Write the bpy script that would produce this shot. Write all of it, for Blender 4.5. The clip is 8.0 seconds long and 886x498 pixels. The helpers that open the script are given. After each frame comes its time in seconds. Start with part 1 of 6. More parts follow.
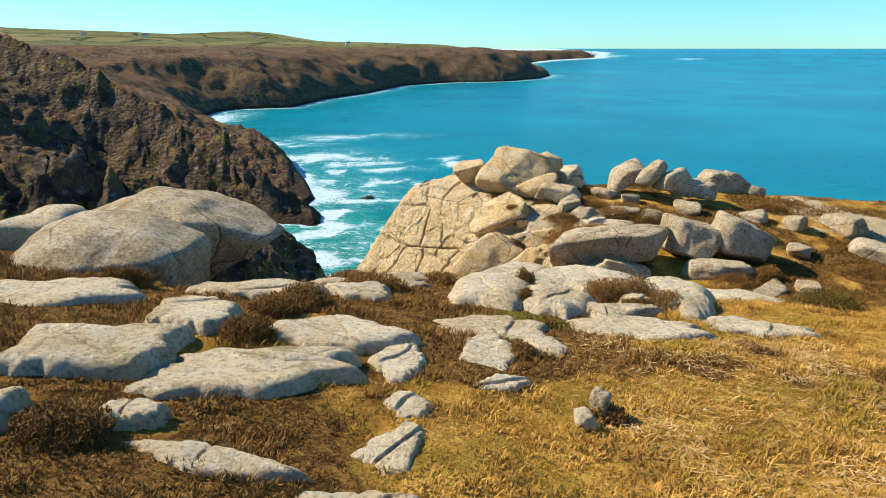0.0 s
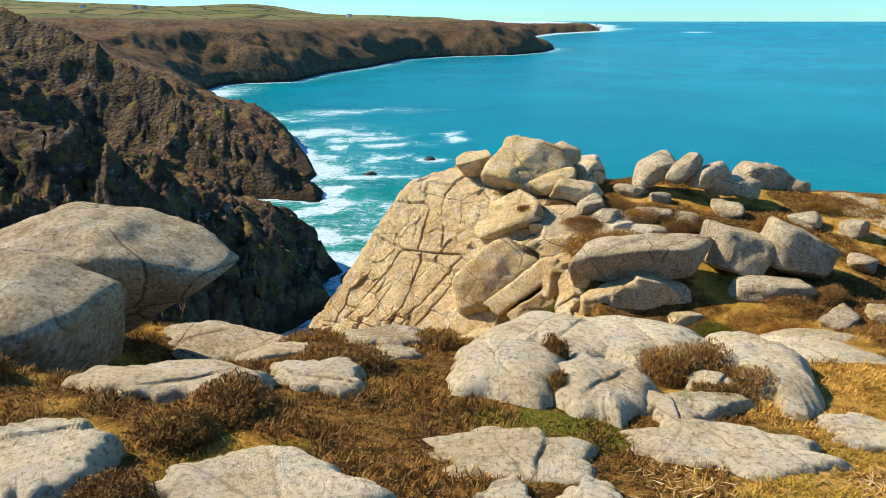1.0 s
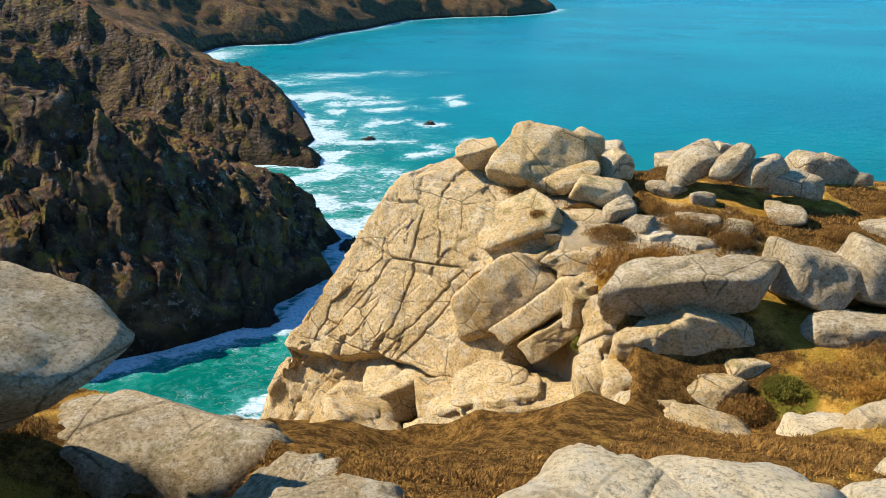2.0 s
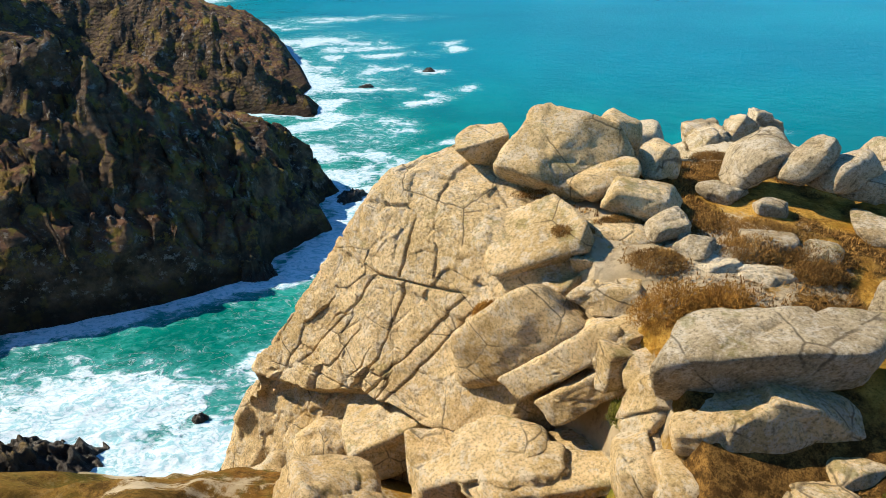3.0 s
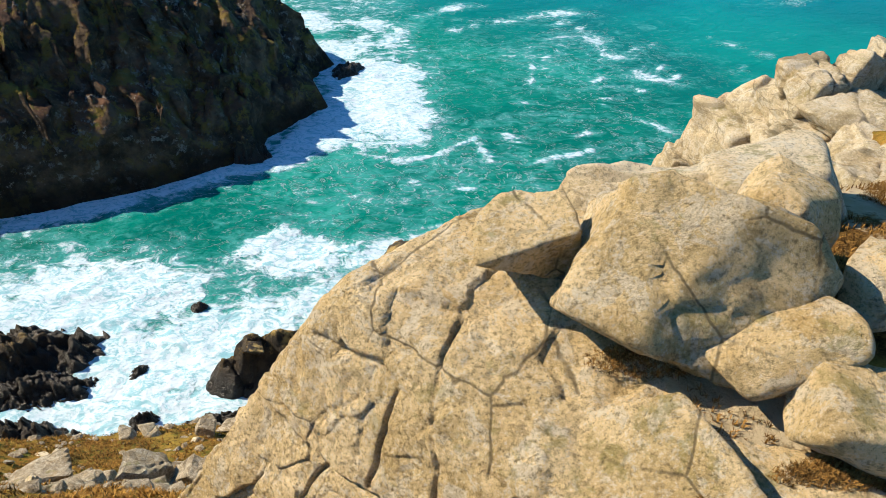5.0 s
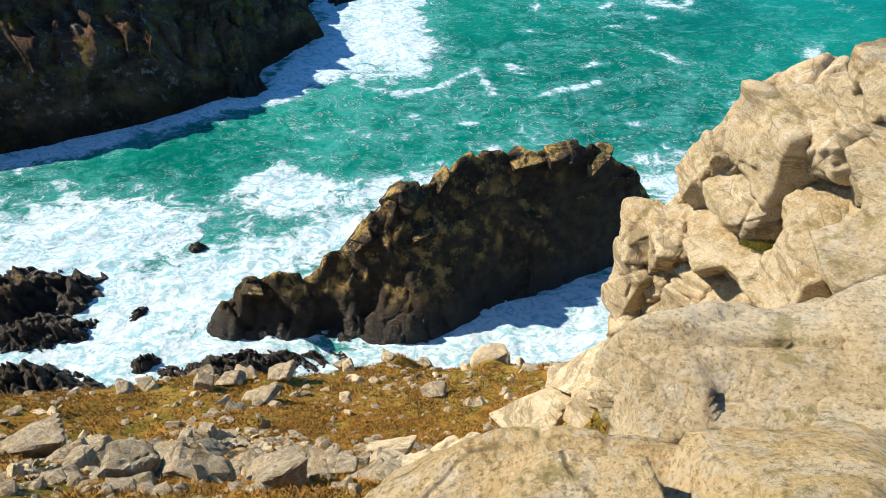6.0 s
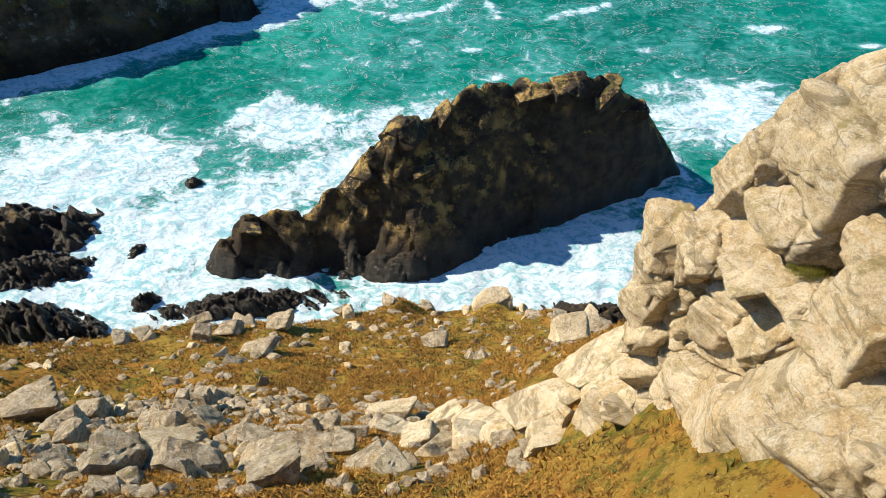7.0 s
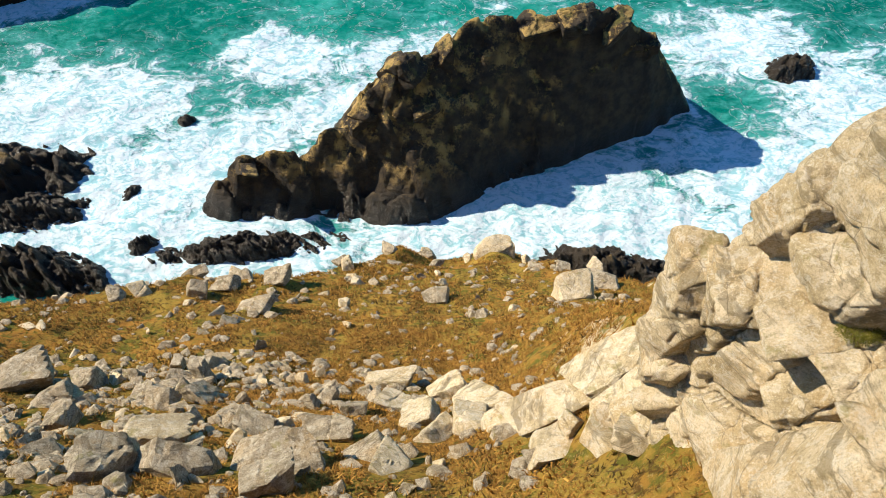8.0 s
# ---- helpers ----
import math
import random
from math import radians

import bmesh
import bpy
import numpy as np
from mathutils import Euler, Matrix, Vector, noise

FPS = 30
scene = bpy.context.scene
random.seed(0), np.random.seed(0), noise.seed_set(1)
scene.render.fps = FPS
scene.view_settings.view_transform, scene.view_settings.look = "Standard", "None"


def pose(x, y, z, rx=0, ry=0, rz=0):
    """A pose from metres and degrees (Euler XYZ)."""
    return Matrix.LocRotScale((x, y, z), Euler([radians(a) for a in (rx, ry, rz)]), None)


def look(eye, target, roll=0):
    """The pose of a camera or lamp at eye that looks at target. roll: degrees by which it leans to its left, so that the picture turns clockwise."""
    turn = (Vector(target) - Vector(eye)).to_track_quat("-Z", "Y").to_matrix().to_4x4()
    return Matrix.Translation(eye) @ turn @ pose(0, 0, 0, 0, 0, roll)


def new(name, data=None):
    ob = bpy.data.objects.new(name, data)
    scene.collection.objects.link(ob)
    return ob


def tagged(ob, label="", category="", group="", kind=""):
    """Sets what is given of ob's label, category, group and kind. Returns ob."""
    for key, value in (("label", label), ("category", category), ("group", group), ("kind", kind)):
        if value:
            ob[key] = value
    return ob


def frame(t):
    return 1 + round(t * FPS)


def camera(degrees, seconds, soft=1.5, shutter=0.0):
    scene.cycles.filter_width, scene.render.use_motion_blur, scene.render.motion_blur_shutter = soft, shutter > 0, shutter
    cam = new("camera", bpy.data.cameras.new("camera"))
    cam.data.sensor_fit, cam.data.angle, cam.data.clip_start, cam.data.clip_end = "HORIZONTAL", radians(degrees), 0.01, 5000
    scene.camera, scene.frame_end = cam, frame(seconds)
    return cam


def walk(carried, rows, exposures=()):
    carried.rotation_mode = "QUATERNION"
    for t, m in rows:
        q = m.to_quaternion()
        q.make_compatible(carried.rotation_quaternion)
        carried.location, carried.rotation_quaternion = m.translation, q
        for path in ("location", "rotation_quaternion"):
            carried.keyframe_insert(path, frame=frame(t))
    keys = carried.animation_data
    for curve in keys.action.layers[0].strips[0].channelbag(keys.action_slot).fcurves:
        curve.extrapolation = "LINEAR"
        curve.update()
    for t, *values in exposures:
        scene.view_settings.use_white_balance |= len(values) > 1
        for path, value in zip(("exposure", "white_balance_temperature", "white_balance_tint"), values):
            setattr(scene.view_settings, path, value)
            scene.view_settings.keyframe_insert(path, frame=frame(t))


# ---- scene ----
cam = camera(67.7, 8.0, soft=0.8)
METRES, EYE, TILT, LEAN, TURN = 25.0, 90.0, -16.9, 0.0, 0.0
ROWS = [
    (0.0, 0.0, 0.0, 0.0, -0.0, 0.0, -0.0),
    (0.5, 0.0009, 0.0456, 0.0144, 0.13, -0.9, -0.06),
    (1.0, 0.002, 0.097, 0.0303, 0.25, -2.13, -0.08),
    (1.5, 0.0031, 0.1523, 0.0471, 0.25, -3.5, -0.05),
    (3.0, 0.0054, 0.3278, 0.1012, 0.21, -9.66, -0.05),
    (3.5, 0.006, 0.3891, 0.1199, 0.22, -12.3, -0.05),
    (4.0, 0.0052, 0.451, 0.1394, 0.23, -15.05, -0.06),
    (4.5, 0.0034, 0.5141, 0.1582, 0.26, -17.91, -0.09),
    (6.0, 0.002, 0.7072, 0.2173, 0.39, -27.03, -0.02),
    (6.5, 0.003, 0.7702, 0.235, 0.48, -30.31, 0.03),
    (7.0, 0.0036, 0.8324, 0.2531, 0.54, -33.64, 0.08),
    (7.5, 0.004, 0.8946, 0.2712, 0.61, -37.0, 0.11),
    (8.0, 0.0043, 0.9568, 0.2904, 0.62, -39.98, 0.16),
]
walk(cam, [(t, pose(0, 0, EYE, TILT, LEAN, TURN) @ pose(METRES * x, METRES * y, METRES * z, 90 + pitch, roll, yaw)) for t, x, y, z, yaw, pitch, roll in ROWS],
     exposures=[(0.0, 0.82), (8.0, 0.82)])

# ---- daylight ----
# low spring sun, ahead and to the left of the way
SUN_TO = Vector((-1.2, 0.40, 1.0)).normalized()
world = bpy.data.worlds.new("sky")
scene.world = world
world.use_nodes = True
wn = world.node_tree
sky = wn.nodes.new("ShaderNodeTexSky")
sky.sky_type = "NISHITA"
sky.sun_disc = False
sky.sun_elevation = math.asin(SUN_TO.z)
sky.sun_rotation = math.atan2(SUN_TO.x, SUN_TO.y)
sky.altitude = 90
sky.air_density, sky.dust_density, sky.ozone_density = 1.0, 0.05, 5.0
tint = wn.nodes.new("ShaderNodeMix")
tint.data_type, tint.blend_type = "RGBA", "MULTIPLY"
tint.inputs[0].default_value = 1.0
tint.inputs[7].default_value = (0.48, 0.91, 1.08, 1.0)
wn.links.new(sky.outputs[0], tint.inputs[6])
wn.links.new(tint.outputs[2], wn.nodes["Background"].inputs[0])
wn.nodes["Background"].inputs[1].default_value = 0.098
sun = new("sun", bpy.data.lights.new("sun", "SUN"))
sun.data.energy, sun.data.angle, sun.data.color = 5.0, radians(0.53), (1.0, 0.875, 0.69)
sun.matrix_world = look(Vector((0, 0, 200)) + SUN_TO * 100, (0, 0, 200))


# ---- noise ----
def hashed(i, j, k, seed):
    n = (i.astype(np.int64) * 374761393 + j.astype(np.int64) * 668265263 + k.astype(np.int64) * 1440662683 + seed * 974711) & 0xFFFFFFFF
    n = ((n ^ (n >> 13)) * 1274126177) & 0xFFFFFFFF
    n = ((n ^ (n >> 16)) * 2246822519) & 0xFFFFFFFF
    return ((n ^ (n >> 15)) & 0xFFFFFF) / float(0xFFFFFF)


def value_noise(p, seed=0):
    """Smooth noise from 0 to 1 at the rows of p."""
    f = np.floor(p)
    i, j, k = f[:, 0], f[:, 1], f[:, 2]
    w = p - f
    w = w * w * w * (w * (w * 6 - 15) + 10)
    total = 0.0
    for a in (0, 1):
        for b in (0, 1):
            for c in (0, 1):
                weight = (w[:, 0] if a else 1 - w[:, 0]) * (w[:, 1] if b else 1 - w[:, 1]) * (w[:, 2] if c else 1 - w[:, 2])
                total = total + weight * hashed(i + a, j + b, k + c, seed)
    return total


def fbm(p, size, octaves=4, seed=0, gain=0.5):
    """Fractal noise from -1 to 1; size is the largest feature in metres."""
    q, out, amp, norm = np.asarray(p, float) / size, 0.0, 1.0, 0.0
    for o in range(octaves):
        out = out + amp * (value_noise(q + 17.3 * o, seed + o) * 2 - 1)
        norm += amp
        amp *= gain
        q = q * 2.03
    return out / norm


def ridged(p, size, octaves=4, seed=0):
    """Sharp-crested noise from 0 to 1."""
    q, out, amp, norm = np.asarray(p, float) / size, 0.0, 1.0, 0.0
    for o in range(octaves):
        out = out + amp * (1 - np.abs(value_noise(q + 9.1 * o, seed + o) * 2 - 1))
        norm += amp
        amp *= 0.5
        q = q * 2.1
    return out / norm


def joints(p, size, seed=0, within=False):
    """Broken rock: the gap to the nearest joint between irregular blocks, a number from 0 to 1 for each block, and the place within it."""
    q = np.asarray(p, float) / np.asarray(size, float)
    f = np.floor(q)
    first, second, mark, inner = np.full(len(q), 9.0), np.full(len(q), 9.0), np.zeros(len(q)), np.zeros(q.shape)
    for a in (-1, 0, 1):
        for b in (-1, 0, 1):
            for c in (-1, 0, 1):
                i, j, k = f[:, 0] + a, f[:, 1] + b, f[:, 2] + c
                o = np.stack([i + 0.1 + 0.8 * hashed(i, j, k, seed), j + 0.1 + 0.8 * hashed(i, j, k, seed + 1), k + 0.1 + 0.8 * hashed(i, j, k, seed + 2)], -1)
                d = np.abs(q - o).max(1) * 0.6 + np.linalg.norm(q - o, axis=1) * 0.4
                closer = d < first
                second = np.where(closer, first, np.minimum(second, d))
                mark = np.where(closer, hashed(i, j, k, seed + 3), mark)
                if within:
                    inner = np.where(closer[:, None], q - o, inner)
                first = np.minimum(first, d)
    if within:
        return (second - first) * np.min(size), mark, inner * np.asarray(size, float)
    return (second - first) * np.min(size), mark


def smooth(a, b, x):
    u = np.clip((x - a) / (b - a), 0, 1)
    return u * u * (3 - 2 * u)


def flat3(x, y, z=0.0):
    return np.stack([x, y, np.zeros_like(x) + z], -1)


def ring_distance(x, y, ring):
    """Distance to a closed outline, positive inside."""
    best, inside = np.full(x.shape, 1e9), np.zeros(x.shape, bool)
    for (ax, ay), (bx, by) in zip(ring, ring[1:] + ring[:1]):
        dx, dy = bx - ax, by - ay
        u = np.clip(((x - ax) * dx + (y - ay) * dy) / (dx * dx + dy * dy), 0, 1)
        best = np.minimum(best, np.hypot(x - ax - u * dx, y - ay - u * dy))
        if ay != by:
            inside ^= ((ay > y) != (by > y)) & (x < ax + (y - ay) / (by - ay) * dx)
    return np.where(inside, best, -best)


def tent(x, y, crest, slope):
    """Height of a ridge with a crest line of (x, y, z) points, falling off at that slope."""
    top = np.full(x.shape, -1e9)
    for (ax, ay, az), (bx, by, bz) in zip(crest, crest[1:]):
        dx, dy = bx - ax, by - ay
        u = np.clip(((x - ax) * dx + (y - ay) * dy) / (dx * dx + dy * dy), 0, 1)
        top = np.maximum(top, az + u * (bz - az) - slope * np.hypot(x - ax - u * dx, y - ay - u * dy))
    return top


# ---- lie of the land ----
COAST = [(-600, 40), (-128, 70), (-114, 110), (-110, 142), (-95, 148), (-83, 153), (-68, 161), (-52, 173), (-52, 183), (-38, 203), (-46, 223), (-39, 236),
         (-46, 250), (-66, 268), (-90, 300), (-117, 338), (-112, 350), (-90, 343), (-67, 340), (-70, 363), (-82, 376), (-80, 404), (-100, 470), (-131, 553), (-188, 635), (-330, 895),
         (-332, 1000), (-317, 1037), (-240, 1068), (-216, 1247), (-161, 1402), (-98, 1722), (16, 1864), (175, 1928), (294, 2106), (372, 2366), (250, 2700),
         (420, 3400), (580, 3620), (880, 3790), (1010, 4300), (600, 5200), (-5200, 5200), (-5200, 40)]
NEAR_CREST = [(-43, 204, 9), (-49.5, 200, 13.5), (-56, 200, 17.5), (-64, 207, 21), (-73, 212, 27), (-81.5, 205, 36), (-89, 204, 45), (-98, 194.5, 46), (-107.5, 200, 55), (-121, 199, 60), (-190, 225, 82), (-320, 270, 104)]
NEXT_CREST = [(-70, 346.5, 5), (-78.5, 356, 14), (-95, 360, 19), (-108.5, 368, 28), (-125, 378, 38), (-149, 388, 46), (-180, 404.5, 64), (-210, 421, 78.5), (-260, 440.5, 92.5), (-286, 448.5, 97.5), (-420, 500, 112), (-600, 560, 122)]
SPIRES = [(-98, 194.5, 5, 3.0), (-89.5, 205, 6, 2.6), (-76.5, 218, 5, 2.6), (-70, 200, 4, 2.2), (-124, 377.5, 7, 2.6), (-129, 379, 4, 3.0), (-104, 366, 4, 3.5), (-166, 397, 4, 4.0)]


def coast_height(x, y):
    p = flat3(x, y)
    d = ring_distance(x, y, COAST)
    far = smooth(500, 1000, y)
    d = d + fbm(p, 60, 3, 11) * np.clip(8 + far * 26, 0, 40) * smooth(2, 60, d)
    near_profile = np.interp(d, [-200, -20, 0, 5, 14, 40, 120, 260, 600, 1500, 3000, 5000], [-40, -9, 0, 9, 18, 30, 58, 88, 104, 135, 185, 215])
    far_profile = np.interp(d, [-200, -20, 0, 8, 45, 110, 200, 420, 900, 1800, 3000, 5000], [-40, -9, 0, 15, 42, 72, 86, 96, 112, 158, 216, 250])
    z = near_profile * (1 - far) + far_profile * far
    head = smooth(3300, 3600, y) * smooth(-100, 500, x)
    z = z * (1 - head) + np.minimum(z, 74) * head
    z = z * (1 - 0.45 * smooth(300, 345, y) * smooth(520, 440, y) * smooth(150, 80, d))
    a = tent(x, y, NEAR_CREST, 0.86)
    b = tent(x, y, NEXT_CREST, 1.2)
    crags = smooth(-1, 10, d)
    z = np.where(y < 330, np.minimum(z, 40 + 0.35 * np.maximum(d - 60, 0)), z)
    z = np.where(d > -3, np.maximum(z, np.maximum(np.minimum(a, d * 2.6 + 4), np.minimum(b, d * 2.2 + 3))), z)
    for sx0, sy0, rise, wide in SPIRES:
        z = z + rise * np.exp(-((x - sx0) / wide) ** 2 - ((y - sy0) / wide) ** 2)
    z = z + 34 * np.exp(-((x + 840) / 260) ** 2 - ((y - 3000) / 500) ** 2)
    # buttresses, gullies and broken rock
    run = flat3(x * 1.0 + y * 0.35, y * 0.55 - x * 0.2)
    rough = crags * (1 - 0.75 * smooth(90, 130, z) * (1 - smooth(-1, 0, -y)))
    z = z + rough * ((ridged(run, 52, 3, 3) - 0.62) * 13 * (1 - far) + (ridged(run, 190, 4, 5) - 0.6) * 22 * far * smooth(10, 90, d) * (1 - smooth(160, 420, d)))
    steep_run = flat3(x * 0.9 + y * 0.5, y * 0.35 - x * 0.25)
    z = z + rough * (1 - 0.6 * far) * ((ridged(steep_run, 13, 4, 8) - 0.62) * np.interp(y, [250, 330], [9.0, 4.5]) + (ridged(p, 5.0, 3, 9) - 0.6) * np.interp(y, [250, 330], [3.2, 1.6]) * (0.5 + 0.5 * smooth(0.45, 0.6, ridged(p, 40, 2, 10))))
    near = rough * (1 - smooth(280, 360, y) * 0.6) * (1 - smooth(480, 620, y)) * smooth(60, 8, d - 30)
    edge, mark = joints(flat3(x + 0.35 * y + 2.5 * fbm(p, 9, 3, 12), y * 0.8 + 2.5 * fbm(p, 9, 3, 13)), (7.0, 5.5, 90.0), 14)
    z = z + near * ((mark - 0.5) * 5.0 - 1.2 * np.exp(-(edge / 0.7) ** 2))
    z = z + smooth(300, 900, d) * fbm(p, 900, 3, 21) * 26
    return np.where(d > -1.5, np.maximum(z, np.minimum(d * 1.2, 3.0)), np.minimum(z, d * 0.4))


TOP_EDGE = [(-70, 7), (-16, 11), (-8, 12), (-4.5, 12.6), (-2.2, 11.4), (0.2, 10.4), (1.8, 10.8), (2.9, 13.6), (2.9, 15.4), (2.3, 17.0), (1.9, 18.6), (1.4, 20.2), (1.7, 21.3),
            (3.4, 21.8), (6.0, 23.0), (8.6, 25.5), (9.4, 28.5), (9.6, 31.5), (10.4, 33.6), (14, 35.0), (25, 32), (70, 18), (140, -60), (-140, -60)]


def brow(x):
    """How far out the grassy slope goes before it breaks away."""
    x = np.asarray(x, float)
    wave = 0.8 * np.sin(x * 0.9) + 0.6 * np.sin(x * 2.1 + 1)
    return wave + np.interp(x, [-60, -40, -32, -27, -20, -15.5, -12.5, -10, -8, 9, 11, 13, 16, 20, 40], [49, 52.5, 56, 58.5, 59.5, 61, 61.5, 66, 70, 70.5, 66, 61, 59, 58, 56])


def slope_height(x, y):
    """The long slope from the foot of the crags down to the shore."""
    q = y - np.interp(x, [-40, 0, 3, 5, 6.5, 8, 12, 40], [0, 0, 1.5, 3.6, 5.4, 7.2, 9, 4]) * smooth(58, 36, y)
    z = np.interp(q, [0, 8, 11, 13, 15, 18, 22, 26, 31, 33.5, 36, 43.5, 50.5, 54, 63.5, 67, 71, 79, 83, 90, 130],
                  [100, 89, 85.3, 84, 82.6, 80.4, 76, 71.5, 64.6, 60, 56, 46, 40.3, 37, 28, 21.5, 17.5, 6, 0, -6, -14])
    # beyond the lip the turf breaks away to the shore
    return np.maximum(z - 1.3 * np.maximum(y - brow(x), 0), -14)


def top_height(x, y):
    b = np.interp(y, [-60, -20, 0, 5, 8, 9, 11, 13, 15, 17, 20, 24, 29, 35, 60], [92, 89.5, 87.95, 87.4, 86.98, 86.7, 85.7, 85.15, 85.25, 85.7, 85.9, 85.0, 83.2, 81.8, 79])
    k = np.interp(y, [9, 12], [1, 0])
    # the hollow beside the whale-backed boulder, and the mossy dip before the row of boulders
    b = b - 1.9 * np.exp(-((x + 3.1) / 1.0) ** 2 - ((y - 8.75) / 0.85) ** 2) - 1.5 * np.exp(-((x + 2.7) / 1.4) ** 2 - ((y - 10.1) / 0.85) ** 2)
    b = b - 0.55 * np.exp(-((x - 2.35) / 0.6) ** 2 - ((y - 16.3) / 0.75) ** 2)
    b = b - 0.85 * np.exp(-((x - 4.0) / 1.7) ** 2 - ((y - 12.9) / 1.3) ** 2)
    return b + k * (np.clip(-x, 0, 6) * 0.1 - np.clip(x, 0, 8) * 0.05) - (1 - k) * np.clip(x - 5, 0, 60) * 0.05


def ground_height(x, y):
    p = flat3(x, y)
    d = ring_distance(x, y, TOP_EDGE)
    top = top_height(x, y)
    low = slope_height(x, y)
    low = low + 3.2 * np.exp(-((x + 6.2) / 3.0) ** 2 - ((y - 69) / 3) ** 2) + 3.0 * np.exp(-((x - 5.3) / 2.8) ** 2 - ((y - 69) / 3) ** 2) + 1.5 * np.exp(-((x + 19) / 5) ** 2 - ((y - 57) / 3) ** 2) + 1.4 * np.exp(-((x - 10) / 3) ** 2 - ((y - 47) / 3) ** 2) - 1.6 * np.exp(-((x + 9) / 4) ** 2 - ((y - 48) / 4) ** 2)
    away = smooth(14, 34, y)
    low = low + away * (fbm(p, 14, 4, 31) * 1.5 + (ridged(p, 5, 3, 32) - 0.6) * 1.3) + (1 - away) * (ridged(p, 3, 3, 33) - 0.6) * 1.2
    top = top + fbm(p, 5, 3, 34) * 0.12 + fbm(p, 0.9, 3, 35) * 0.05
    out = np.maximum(-d, 0)
    wall = top - np.maximum(0, out + 0.5 * fbm(p, 2.4, 3, 36) * smooth(0.3, 1.5, out)) * np.interp(y, [9, 13, 16], [1.2, 2.0, 5.0])
    return np.where(d > 0, top, np.minimum(np.maximum(wall, low), top))


ISLE_CREST = [(-38, 93, 5), (-33, 95, 8), (-25, 96, 7.5), (-16, 98.5, 13), (-8, 103.5, 22.5), (-2, 106.5, 22), (4, 110.5, 24.5), (13, 111.5, 23.5), (18.5, 112, 24.8), (27, 113, 23.3), (33, 113.5, 19), (38.5, 114, 9)]


def isle_height(x, y):
    p = flat3(x, y)
    lean = flat3(x * 0.8 - y * 0.5, y * 0.45)
    front = smooth(1.0, -1.0, y - np.interp(x, [-38, -16, -8, 4, 18, 38], [93, 98.5, 103.5, 110.5, 112, 114]))
    z = tent(x, y, ISLE_CREST, 1.6 * (1 - front) + front * np.interp(x, [-30, 4, 16, 27, 33], [1.5, 1.5, 2.0, 3.0, 3.3]))
    edge, mark = joints(p + np.stack([fbm(p, 6, 3, 45), fbm(p, 6, 3, 46), p[:, 2] * 0], -1) * 1.5 + flat3(y * 0.5, x * 0), (5.5, 4.0, 50.0), 47)
    # the left end is broken by slanting beds, the right end is one plain steep wall
    torn = np.interp(x, [-40, -6, 6, 40], [1.0, 1.0, 0.5, 0.4])
    z = z + torn * ((mark - 0.5) * 2.6 - 0.5 * np.exp(-(edge / 0.5) ** 2))
    z = z + fbm(p, 12, 3, 41) * 1.4 + torn * ((ridged(lean, 6, 3, 44) - 0.62) * 2.2 + (ridged(lean, 2.6, 3, 42) - 0.62) * 1.6) + (ridged(p, 1.3, 2, 43) - 0.6) * 0.7
    return z


